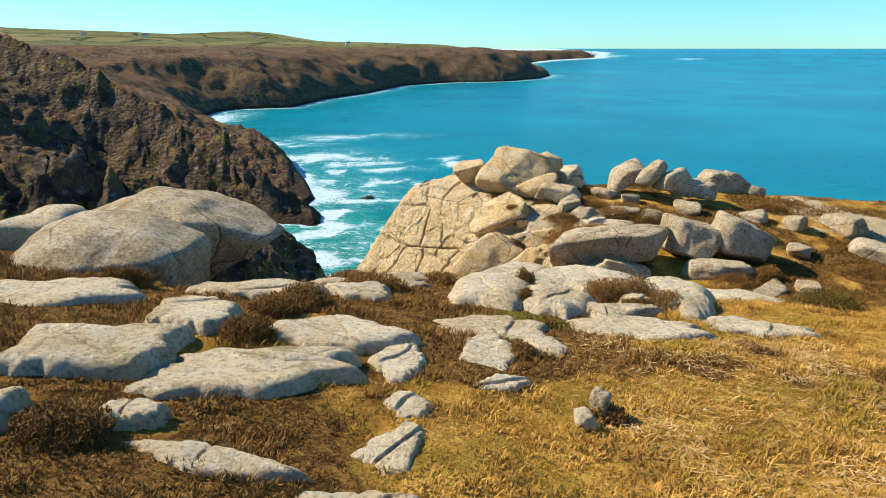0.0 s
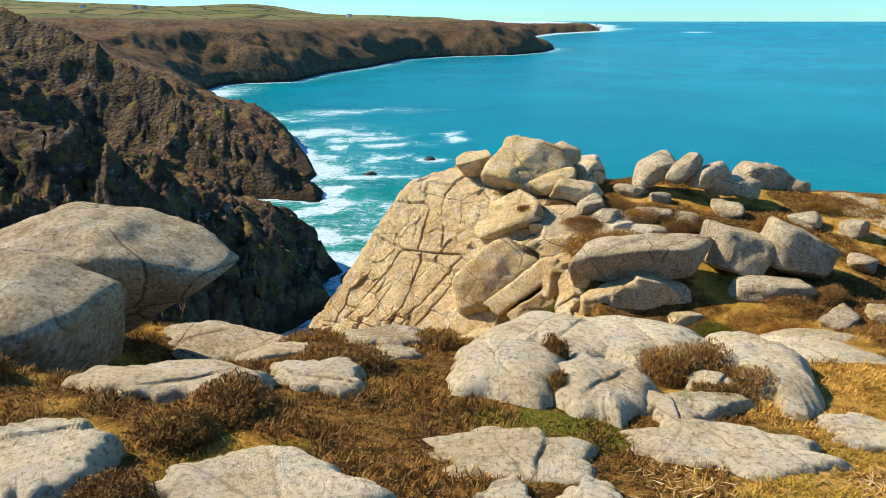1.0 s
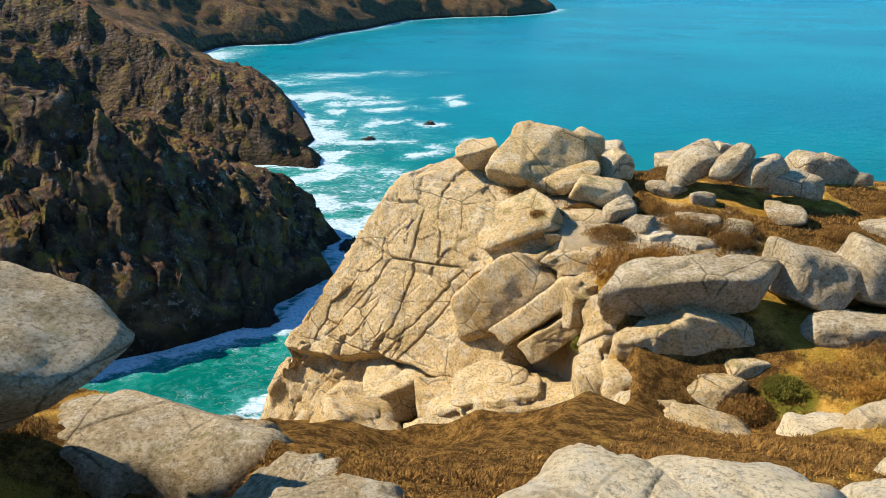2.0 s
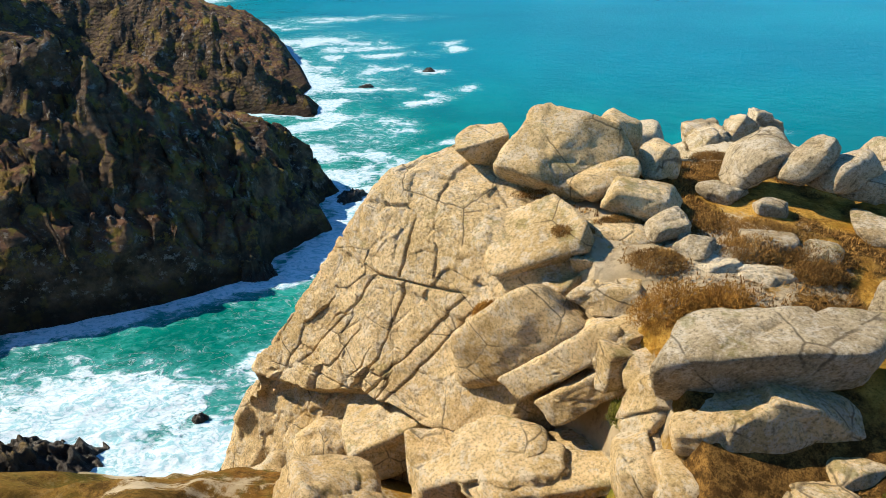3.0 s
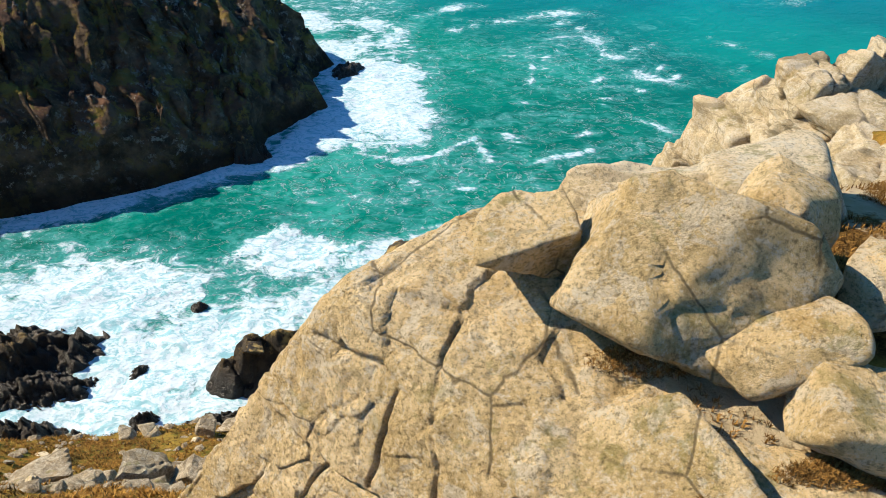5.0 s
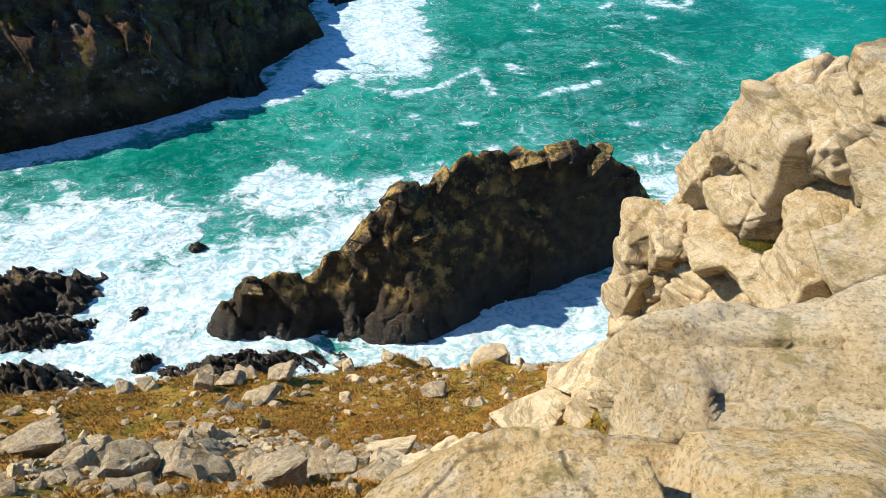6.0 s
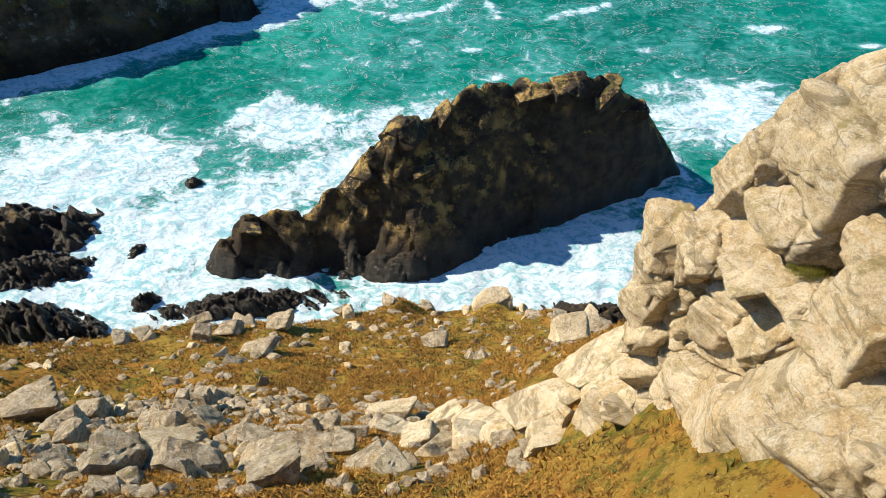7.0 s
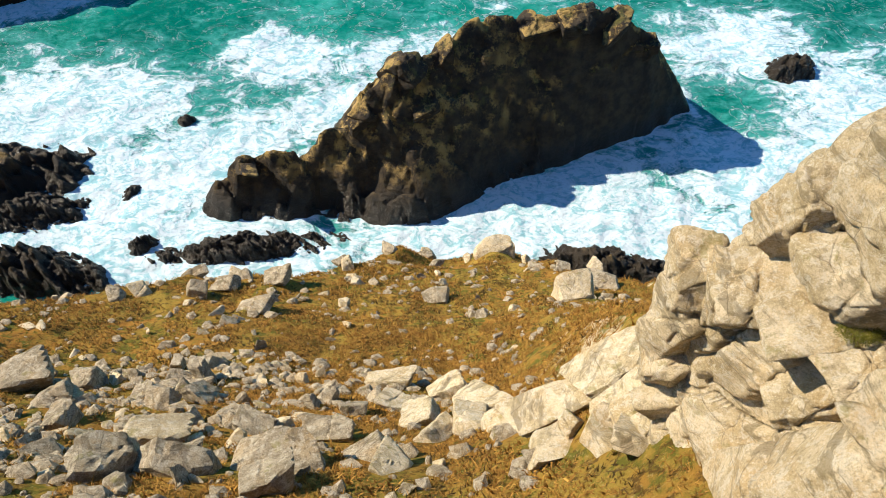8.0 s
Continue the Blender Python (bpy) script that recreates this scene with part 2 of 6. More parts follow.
# ---- materials ----
class Nodes:
    """A material's nodes, wired by short calls."""

    def __init__(self, name):
        self.mat = bpy.data.materials.new(name)
        self.mat.use_nodes = True
        self.tree = self.mat.node_tree
        self.bsdf = self.tree.nodes["Principled BSDF"]
        self.place = self.add("ShaderNodeNewGeometry").outputs["Position"]

    def add(self, kind):
        return self.tree.nodes.new(kind)

    def put(self, socket, value):
        if isinstance(value, bpy.types.NodeSocket):
            self.tree.links.new(value, socket)
        elif isinstance(value, (tuple, list)):
            socket.default_value = (*value, 1.0) if len(value) == 3 and len(socket.default_value) == 4 else value
        else:
            socket.default_value = value

    def noise(self, scale, detail=4.0, rough=0.55, warp=0.0, at=None):
        n = self.add("ShaderNodeTexNoise")
        self.put(n.inputs["Vector"], at or self.place)
        self.put(n.inputs["Scale"], scale)
        self.put(n.inputs["Detail"], detail)
        self.put(n.inputs["Roughness"], rough)
        self.put(n.inputs["Distortion"], warp)
        return n.outputs["Fac"]

    def cells(self, scale, feature="F1", at=None, random_=1.0):
        n = self.add("ShaderNodeTexVoronoi")
        n.feature = feature
        self.put(n.inputs["Vector"], at or self.place)
        self.put(n.inputs["Scale"], scale)
        self.put(n.inputs["Randomness"], random_)
        return n.outputs["Distance"]

    def span(self, value, a, b, lo=0.0, hi=1.0):
        n = self.add("ShaderNodeMapRange")
        n.interpolation_type = "SMOOTHSTEP"
        for s, v in zip(n.inputs[:5], (value, a, b, lo, hi)):
            self.put(s, v)
        return n.outputs[0]

    def sum(self, op, a, b=0.0):
        n = self.add("ShaderNodeMath")
        n.operation = op
        self.put(n.inputs[0], a)
        self.put(n.inputs[1], b)
        return n.outputs[0]

    def mix(self, fac, a, b, blend="MIX"):
        n = self.add("ShaderNodeMix")
        n.data_type, n.blend_type = "RGBA", blend
        self.put(n.inputs[0], fac)
        self.put(n.inputs[6], a)
        self.put(n.inputs[7], b)
        return n.outputs[2]

    def stretched(self, x, y, z, turn=(0, 0, 0)):
        n = self.add("ShaderNodeMapping")
        self.put(n.inputs["Vector"], self.place)
        n.inputs["Scale"].default_value = (x, y, z)
        n.inputs["Rotation"].default_value = [radians(a) for a in turn]
        return n.outputs[0]

    def attribute(self, name):
        n = self.add("ShaderNodeAttribute")
        n.attribute_name = name
        return n.outputs["Fac"]

    def upward(self):
        n = self.add("ShaderNodeSeparateXYZ")
        self.put(n.inputs[0], self.add("ShaderNodeNewGeometry").outputs["Normal"])
        return n.outputs[2]

    def height(self):
        n = self.add("ShaderNodeSeparateXYZ")
        self.put(n.inputs[0], self.place)
        return n.outputs[2]

    def island_random(self):
        return self.add("ShaderNodeNewGeometry").outputs["Random Per Island"]

    def object_random(self):
        return self.add("ShaderNodeObjectInfo").outputs["Random"]

    def relief(self, heights, distance, strength=1.0):
        n = self.add("ShaderNodeBump")
        self.put(n.inputs["Height"], heights)
        n.inputs["Distance"].default_value = distance
        n.inputs["Strength"].default_value = strength
        return n.outputs[0]

    def finish(self, colour, rough=0.9, normal=None, gloss=0.3):
        self.put(self.bsdf.inputs["Base Color"], colour)
        self.put(self.bsdf.inputs["Roughness"], rough)
        self.bsdf.inputs["Specular IOR Level"].default_value = gloss
        if normal is not None:
            self.put(self.bsdf.inputs["Normal"], normal)
        return self.mat


def granite(name, body, pale, lichen_amount, ochre=0.35, dirt=1.0, split=0.8, grit=1.0, beds=0.0):
    """Coarse weathered granite: feldspar speckle, grey-white and dark lichen, ochre stains, fine joints."""
    n = Nodes(name)
    tone = n.noise(0.9, 6, 0.68)
    colour = n.mix(n.span(tone, 0.36, 0.64), body, pale)
    colour = n.mix(n.sum("MULTIPLY", n.span(n.noise(0.55, 6, 0.7, 0.6), 0.50, 0.66), ochre), colour, (0.46, 0.27, 0.075))
    mottle = n.noise(5.0, 8, 0.80, 0.3)
    colour = n.mix(n.span(mottle, 0.51, 0.60, 0, 0.62 * dirt), colour, tuple(0.42 * c for c in body))
    patches = n.noise(3.1, 8, 0.78, 0.5)
    lichen = n.sum("MULTIPLY", n.span(patches, 0.51, 0.56), lichen_amount)
    colour = n.mix(lichen, colour, (0.70, 0.63, 0.49))
    speck = n.noise(21.0, 6, 0.78)
    colour = n.mix(n.span(speck, 0.48, 0.66, 0, (0.45 + 0.45 * dirt) * grit), colour, tuple(0.26 * c for c in body))
    colour = n.mix(n.span(speck, 0.46, 0.36, 0, 0.5), colour, (0.80, 0.73, 0.58))
    dark = n.span(n.noise(1.6, 9, 0.78, 0.8), 0.58, 0.66, 0, 0.6 * dirt)
    colour = n.mix(dark, colour, (0.115, 0.10, 0.075))
    moss = n.sum("MULTIPLY", n.span(n.noise(1.3, 6, 0.74), 0.57, 0.65), n.span(n.upward(), 0.2, 0.8))
    colour = n.mix(n.sum("MULTIPLY", moss, 0.55), colour, (0.22, 0.19, 0.045))
    layers = n.noise(1.1, 7, 0.72, 0.5, n.stretched(0.45, 0.45, 2.6, (18, 32, -12)))
    if beds:
        colour = n.mix(n.span(layers, 0.53, 0.60, 0, beds), colour, tuple(0.40 * c for c in body))
    # fine joints: straight-sided cells, bent a little, open in some places only
    bent = n.add("ShaderNodeVectorMath")
    bent.operation = "MULTIPLY_ADD"
    wander = n.add("ShaderNodeTexNoise")
    n.put(wander.inputs["Vector"], n.place)
    wander.inputs["Scale"].default_value, wander.inputs["Detail"].default_value = 1.7, 5.0
    n.put(bent.inputs[0], wander.outputs["Color"])
    bent.inputs[1].default_value = (0.15, 0.15, 0.15)
    n.put(bent.inputs[2], n.stretched(1.0, 0.75, 1.3, (25, -20, 30)))
    crack = n.cells(0.85, "DISTANCE_TO_EDGE", bent.outputs[0])
    opened = n.span(n.noise(0.8, 5, 0.65), 0.44, 0.56)
    line = n.sum("MULTIPLY", n.span(crack, 0.016, 0.003), n.sum("MULTIPLY", opened, split))
    colour = n.mix(n.sum("MULTIPLY", line, 0.85), colour, (0.075, 0.055, 0.032))
    pits = n.sum("ADD", n.sum("MULTIPLY", n.noise(6.0, 9, 0.80), 1.0), n.sum("MULTIPLY", n.noise(26.0, 5, 0.78), 0.75))
    pits = n.sum("SUBTRACT", pits, n.sum("MULTIPLY", n.sum("MULTIPLY", n.span(crack, 0.03, 0.0), opened), 0.28 * split))
    if beds:
        pits = n.sum("ADD", pits, n.sum("MULTIPLY", layers, 1.6 * beds))
    return n.finish(colour, 0.9, n.relief(pits, 0.08, 1.0), 0.15)


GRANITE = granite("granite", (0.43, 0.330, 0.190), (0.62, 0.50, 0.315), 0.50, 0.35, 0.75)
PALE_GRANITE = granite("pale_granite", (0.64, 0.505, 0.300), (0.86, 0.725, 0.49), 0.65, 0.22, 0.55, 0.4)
WARM_GRANITE = granite("warm_granite", (0.61, 0.430, 0.190), (0.86, 0.65, 0.355), 0.50, 0.45, 0.66)
CREAM_GRANITE = granite("cream_granite", (0.475, 0.370, 0.207), (0.69, 0.565, 0.370), 0.55, 0.40, 0.70, 0.5, 0.5, 0.6)
GREY_GRANITE = granite("grey_granite", (0.25, 0.195, 0.122), (0.43, 0.35, 0.235), 0.40, 0.32, 1.0, 0.6, 0.6, 0.5)


def sea_rock():
    """Dark rock of the shore: black and wet near the water; higher up green lichen, and ochre lichen that also paints
    sunlight on upturned faces.
    """
    n = Nodes("sea_rock")
    tone = n.noise(0.5, 6, 0.65)
    colour = n.mix(n.span(tone, 0.35, 0.66), (0.018, 0.014, 0.010), (0.066, 0.047, 0.026))
    # ochre lichen kept to upturned faces and brightened there, painting them as sunlit
    ochre = n.sum("MULTIPLY", n.span(n.noise(0.28, 7, 0.75), 0.46, 0.58), n.sum("MULTIPLY", n.span(n.upward(), 0.38, 0.62), n.span(n.height(), 3.0, 10.0)))
    colour = n.mix(n.sum("MULTIPLY", ochre, 0.9), colour, (0.46, 0.31, 0.10))
    turf = n.sum("MULTIPLY", n.span(n.noise(0.45, 6, 0.7), 0.53, 0.63), n.sum("MULTIPLY", n.span(n.height(), 7.0, 14.0), n.span(n.upward(), 0.3, 0.7)))
    colour = n.mix(n.sum("MULTIPLY", turf, 0.7), colour, (0.13, 0.125, 0.03))
    weed = n.span(n.height(), 5.0, 2.0)
    colour = n.mix(n.sum("MULTIPLY", weed, 0.8), colour, (0.022, 0.017, 0.012))
    bump = n.sum("ADD", n.noise(0.9, 8, 0.74), n.sum("MULTIPLY", n.noise(0.7, 6, 0.7, 0.0, n.stretched(0.35, 1, 2.6, (20, 35, 0))), 0.8))
    return n.finish(colour, n.span(n.height(), 6.0, 1.5, 0.85, 0.35), n.relief(bump, 0.8, 1.0), 0.4)


SEA_ROCK = sea_rock()


def coast_cover():
    """Cliff country: broken rock where steep, rust-brown bracken and heath on slopes, green fields inland."""
    n = Nodes("coast_cover")
    rock = n.mix(n.span(n.noise(0.12, 7, 0.7), 0.35, 0.68), (0.038, 0.030, 0.023), (0.165, 0.115, 0.075))
    rock = n.mix(n.span(n.noise(0.3, 6, 0.7), 0.56, 0.68, 0, 0.6), rock, (0.20, 0.17, 0.13))
    heath = n.mix(n.span(n.noise(0.02, 7, 0.7), 0.38, 0.62), (0.052, 0.038, 0.032), (0.165, 0.084, 0.048))
    heath = n.mix(n.span(n.noise(0.11, 5, 0.7), 0.54, 0.68), heath, (0.135, 0.125, 0.032))
    heath = n.mix(n.span(n.noise(0.6, 5, 0.7), 0.45, 0.75, 0, 0.6), heath, (0.045, 0.032, 0.018))
    steep = n.sum("ADD", n.upward(), n.sum("MULTIPLY", n.sum("SUBTRACT", n.noise(0.08, 6, 0.7), 0.5), 0.75))
    colour = n.mix(n.span(steep, 0.70, 0.80), rock, heath)
    scree = n.sum("MULTIPLY", n.span(n.noise(0.30, 6, 0.78), 0.55, 0.62), n.span(n.noise(0.025, 4, 0.6), 0.42, 0.55))
    colour = n.mix(scree, colour, (0.23, 0.215, 0.190))
    cell = n.add("ShaderNodeTexVoronoi")
    n.put(cell.inputs["Vector"], n.stretched(1, 0.7, 0.0, (0, 0, 25)))
    n.put(cell.inputs["Scale"], 0.0065)
    tint = n.add("ShaderNodeSeparateColor")
    n.put(tint.inputs[0], cell.outputs["Color"])
    grass = n.mix(tint.outputs[0], (0.105, 0.122, 0.040), (0.195, 0.170, 0.070))
    hedge = n.cells(0.0065, "DISTANCE_TO_EDGE", n.stretched(1, 0.7, 0.0, (0, 0, 25)))
    grass = n.mix(n.span(hedge, 0.045, 0.02), grass, (0.05, 0.055, 0.022))
    cushion = n.sum("MULTIPLY", n.span(n.noise(0.16, 8, 0.76), 0.515, 0.57), n.span(n.upward(), 0.15, 0.5))
    colour = n.mix(n.sum("MULTIPLY", cushion, 0.6), colour, (0.20, 0.150, 0.034))
    fields = n.attribute("inland")
    colour = n.mix(fields, colour, grass)
    wet = n.span(n.height(), 7.0, 2.5)
    colour = n.mix(n.sum("MULTIPLY", wet, 0.75), colour, (0.020, 0.016, 0.012))
    bump = n.sum("ADD", n.noise(0.35, 8, 0.72), n.sum("MULTIPLY", n.cells(0.35, "F1", n.stretched(1, 1, 1.8, (25, 15, 0))), 0.6))
    return n.finish(colour, 0.92, n.relief(bump, 2.2, 1.0), 0.05)


COAST_COVER = coast_cover()


def turf():
    """The headland's skin: bleached grass, brown heath, moss, and bare rock where it breaks away."""
    n = Nodes("turf")
    straw = n.mix(n.span(n.noise(2.2, 8, 0.78), 0.40, 0.60), (0.36, 0.180, 0.028), (0.66, 0.40, 0.090))
    straw = n.mix(n.span(n.noise(0.7, 7, 0.72), 0.52, 0.62, 0, 0.7), straw, (0.33, 0.225, 0.034))
    straw = n.mix(n.span(n.noise(4.5, 8, 0.8), 0.53, 0.63, 0, 0.75), straw, (0.145, 0.070, 0.018))
    straw = n.mix(n.span(n.noise(40.0, 4, 0.75), 0.50, 0.66, 0, 0.65), straw, (0.12, 0.062, 0.016))
    heath = n.mix(n.span(n.noise(6.0, 8, 0.8), 0.42, 0.60), (0.085, 0.045, 0.014), (0.33, 0.180, 0.048))
    heath = n.mix(n.span(n.noise(45.0, 4, 0.75), 0.48, 0.62, 0, 0.6), heath, (0.040, 0.022, 0.008))
    colour = n.mix(n.span(n.attribute("heath"), 0.3, 0.7), straw, heath)
    slope_grass = n.mix(n.span(n.noise(0.25, 7, 0.72), 0.38, 0.62), (0.31, 0.148, 0.031), (0.28, 0.190, 0.038))
    slope_grass = n.mix(n.span(n.noise(0.6, 8, 0.75), 0.49, 0.60), slope_grass, (0.125, 0.115, 0.022))
    slope_grass = n.mix(n.span(n.noise(1.8, 8, 0.78), 0.50, 0.60, 0, 0.85), slope_grass, (0.080, 0.046, 0.016))
    slope_grass = n.mix(n.span(n.noise(5.5, 4, 0.75), 0.57, 0.66, 0, 0.5), slope_grass, (0.42, 0.32, 0.13))
    colour = n.mix(n.attribute("brae"), colour, slope_grass)
    moss = n.span(n.attribute("moss"), 0.35, 0.65)
    colour = n.mix(moss, colour, n.mix(n.noise(14.0, 4, 0.7), (0.085, 0.095, 0.012), (0.25, 0.225, 0.035)))
    stone = n.mix(n.span(n.noise(0.9, 6, 0.65), 0.35, 0.68), (0.45, 0.345, 0.20), (0.68, 0.56, 0.37))
    stone = n.mix(n.span(n.noise(4.0, 6, 0.7), 0.55, 0.68, 0, 0.6), stone, (0.12, 0.10, 0.07))
    bare = n.sum("ADD", n.upward(), n.sum("MULTIPLY", n.sum("SUBTRACT", n.noise(0.7, 6, 0.7), 0.5), 0.45))
    bare = n.sum("MAXIMUM", n.span(bare, 0.33, 0.25), n.span(n.sum("ADD", n.attribute("stony"), n.sum("SUBTRACT", n.noise(1.6, 7, 0.72), 0.5)), 0.42, 0.52))
    colour = n.mix(bare, colour, stone)
    wet = n.span(n.height(), 7.0, 3.0)
    colour = n.mix(n.sum("MULTIPLY", wet, 0.85), colour, (0.025, 0.02, 0.014))
    bump = n.sum("ADD", n.noise(5.0, 8, 0.75), n.sum("MULTIPLY", n.noise(30.0, 4, 0.75), 0.4))
    coarse = n.relief(n.noise(1.2, 8, 0.75), 0.35, 0.8)
    b = n.add("ShaderNodeBump")
    n.put(b.inputs["Height"], bump)
    n.put(b.inputs["Normal"], coarse)
    b.inputs["Distance"].default_value = 0.06
    return n.finish(colour, 0.95, b.outputs[0], 0.02)


TURF = turf()


def sea_water():
    """Clear Atlantic water over sand and rock, with broken foam."""
    n = Nodes("sea_water")
    near = n.attribute("shallow")
    drift = n.noise(0.012, 5, 0.6, 0.5)
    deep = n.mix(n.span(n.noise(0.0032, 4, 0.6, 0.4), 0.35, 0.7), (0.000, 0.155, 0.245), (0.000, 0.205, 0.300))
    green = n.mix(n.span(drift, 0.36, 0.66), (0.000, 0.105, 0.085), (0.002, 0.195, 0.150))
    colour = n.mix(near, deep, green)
    flow = n.stretched(1.0, 1.45, 1.0, (0, 0, 28))
    lace = n.noise(0.17, 6, 0.58, 1.5, flow)
    fine = n.noise(0.8, 6, 0.62, 1.2, flow)
    web = n.sum("ABSOLUTE", n.sum("SUBTRACT", n.noise(0.13, 6, 0.6, 1.2, flow), 0.5))
    strands = n.span(web, 0.024, 0.0)
    cover = n.attribute("foam")
    broad = n.noise(0.05, 6, 0.6, 0.8, flow)
    level = n.sum("ADD", cover, n.sum("ADD", n.sum("MULTIPLY", n.sum("SUBTRACT", lace, 0.5), 1.1), n.sum("ADD", n.sum("MULTIPLY", n.sum("SUBTRACT", fine, 0.5), 0.35), n.sum("MULTIPLY", n.sum("SUBTRACT", broad, 0.5), 0.8))))
    body = n.span(level, 0.48, 0.70)
    strand = n.sum("MULTIPLY", n.sum("MULTIPLY", strands, n.span(cover, 0.10, 0.45)), n.span(fine, 0.38, 0.6))
    white = n.sum("MAXIMUM", body, n.sum("MULTIPLY", strand, 0.85))
    milky = n.span(level, 0.15, 0.65, 0.0, 0.5)
    colour = n.mix(milky, colour, (0.10, 0.42, 0.42))
    colour = n.mix(white, colour, n.mix(n.sum("MAXIMUM", n.span(n.sum("ADD", n.sum("MULTIPLY", fine, 0.3), n.sum("MULTIPLY", n.noise(0.24, 7, 0.66, 2.2, flow), 0.7)), 0.41, 0.54), n.span(level, 1.0, 1.3, 0, 0.6)), (0.23, 0.44, 0.50), (0.53, 0.63, 0.69)))
    ripples = n.sum("ADD", n.noise(0.55, 6, 0.65, 0.3, flow), n.sum("MULTIPLY", n.noise(0.09, 4, 0.6, 0.2, flow), 2.5))
    ripples = n.sum("ADD", ripples, n.sum("MULTIPLY", white, 0.7))
    return n.finish(colour, n.span(white, 0.1, 0.7, 0.22, 0.75), n.relief(ripples, 0.5, 0.8), 0.012)


SEA_WATER = sea_water()


def plant(name, low, high, rough=0.9, green=None):
    n = Nodes(name)
    colour = n.mix(n.island_random(), low, high)
    colour = n.mix(n.span(n.noise(1.4, 6, 0.7), 0.42, 0.64, 0, 0.65), colour, tuple(0.5 * c for c in low))
    if green is not None:
        colour = n.mix(n.span(n.noise(0.9, 7, 0.75), 0.50, 0.60, 0, 0.8), colour, green)
        colour = n.mix(n.span(n.noise(3.2, 6, 0.75), 0.52, 0.62, 0, 0.8), colour, (0.19, 0.095, 0.022))
    return n.finish(colour, rough, None, 0.15)


HEATHER = plant("heather", (0.135, 0.068, 0.018), (0.43, 0.235, 0.060))
STRAW = plant("straw", (0.40, 0.205, 0.032), (0.76, 0.47, 0.115), green=(0.32, 0.225, 0.026))
WHITEWASH = plant("whitewash", (0.72, 0.70, 0.66), (0.80, 0.78, 0.74))
SLATE = plant("slate", (0.10, 0.10, 0.11), (0.16, 0.16, 0.17))
BRACKEN = plant("dead_bracken", (0.36, 0.19, 0.055), (0.68, 0.50, 0.25))
GORSE = plant("gorse", (0.10, 0.080, 0.014), (0.30, 0.20, 0.035))
BRAE = plant("brae_grass", (0.22, 0.100, 0.022), (0.50, 0.285, 0.062))
SEDGE = plant("brown_sedge", (0.055, 0.036, 0.012), (0.19, 0.115, 0.032))
MOSS = plant("moss", (0.09, 0.095, 0.012), (0.30, 0.26, 0.045))
RUST = plant("rust_heather", (0.22, 0.095, 0.016), (0.58, 0.31, 0.060))


# ---- building meshes ----
def mesh_of(name, points, faces, material, shade=True, **values):
    """A mesh from arrays: points (n, 3), faces (m, 3 or 4); values are numbers per point."""
    points, faces = np.asarray(points, np.float32), np.asarray(faces, np.int32)
    me = bpy.data.meshes.new(name)
    sides = faces.shape[1]
    me.vertices.add(len(points))
    me.vertices.foreach_set("co", points.ravel())
    me.loops.add(faces.size)
    me.loops.foreach_set("vertex_index", faces.ravel())
    me.polygons.add(len(faces))
    me.polygons.foreach_set("loop_start", np.arange(0, faces.size, sides, dtype=np.int32))
    me.polygons.foreach_set("use_smooth", np.full(len(faces), shade))
    for key, numbers in values.items():
        me.attributes.new(key, "FLOAT", "POINT").data.foreach_set("value", np.asarray(numbers, np.float32).ravel())
    me.update(calc_edges=True)
    me.validate()
    me.materials.append(material)
    return me


def sheet(name, x, y, z, material, keep=None, **values):
    """A sheet over a grid of places; keep picks the grid points that belong to it."""
    rows, cols = x.shape
    index = np.arange(rows * cols).reshape(rows, cols)
    quads = np.stack([index[:-1, :-1], index[:-1, 1:], index[1:, 1:], index[1:, :-1]], -1).reshape(-1, 4)
    points = np.stack([x, y, z], -1).reshape(-1, 3)
    if keep is not None:
        quads = quads[keep.ravel()[quads].any(1)]
        used, quads = np.unique(quads, return_inverse=True)
        quads = quads.reshape(-1, 4)
        points = points[used]
        values = {k: v.ravel()[used] for k, v in values.items()}
    return new(name, mesh_of(name, points, quads, material, **values))


def steps(*spans):
    """Grid lines from spans of (start, end, step)."""
    lines = [np.arange(a, b, s) for a, b, s in spans]
    return np.concatenate(lines + [[spans[-1][1]]])


def on_grid(height, x, y):
    return height(x.ravel(), y.ravel()).reshape(x.shape)


# ---- cliffs and far coast ----
bearing = np.radians(np.concatenate([np.linspace(-62, -40, 70, endpoint=False), np.linspace(-40, 17, 430)]))
reach = 118 * (5050 / 118) ** np.linspace(0, 1, 520)
reach = np.concatenate([reach[:1] - 8, reach])
cb, cr = np.meshgrid(bearing, reach)
cx, cy = cr * np.sin(cb), cr * np.cos(cb)
cz = on_grid(coast_height, cx, cy)
inland = ring_distance(cx.ravel(), cy.ravel(), COAST).reshape(cx.shape)
inland = smooth(330, 520, inland + 120 * fbm(flat3(cx.ravel(), cy.ravel()), 300, 3, 51).reshape(cx.shape)) * smooth(700, 1000, cy)
# crags lean and overhang a little: shift the sheet sideways by noise in space
lump = np.stack([cx.ravel(), cy.ravel(), cz.ravel() * 1.3], -1)
shift = (smooth(3, 12, cz) * smooth(700, 300, cy)).ravel()
cx = cx + (shift * (4.0 * fbm(lump, 11, 4, 52) + 2.2 * (ridged(lump, 5, 3, 53) - 0.6))).reshape(cx.shape)
cy = cy + (shift * (4.0 * fbm(lump, 11, 4, 54) - 2.2 * (ridged(lump, 5, 3, 55) - 0.6))).reshape(cy.shape)
cliffs = sheet("cliff_coast", cx, cy, cz, COAST_COVER, cz > -6, inland=inland)
tagged(cliffs, "dark rocky sea cliffs with rust-brown heath and green fields inland", "cliff", kind="structure")

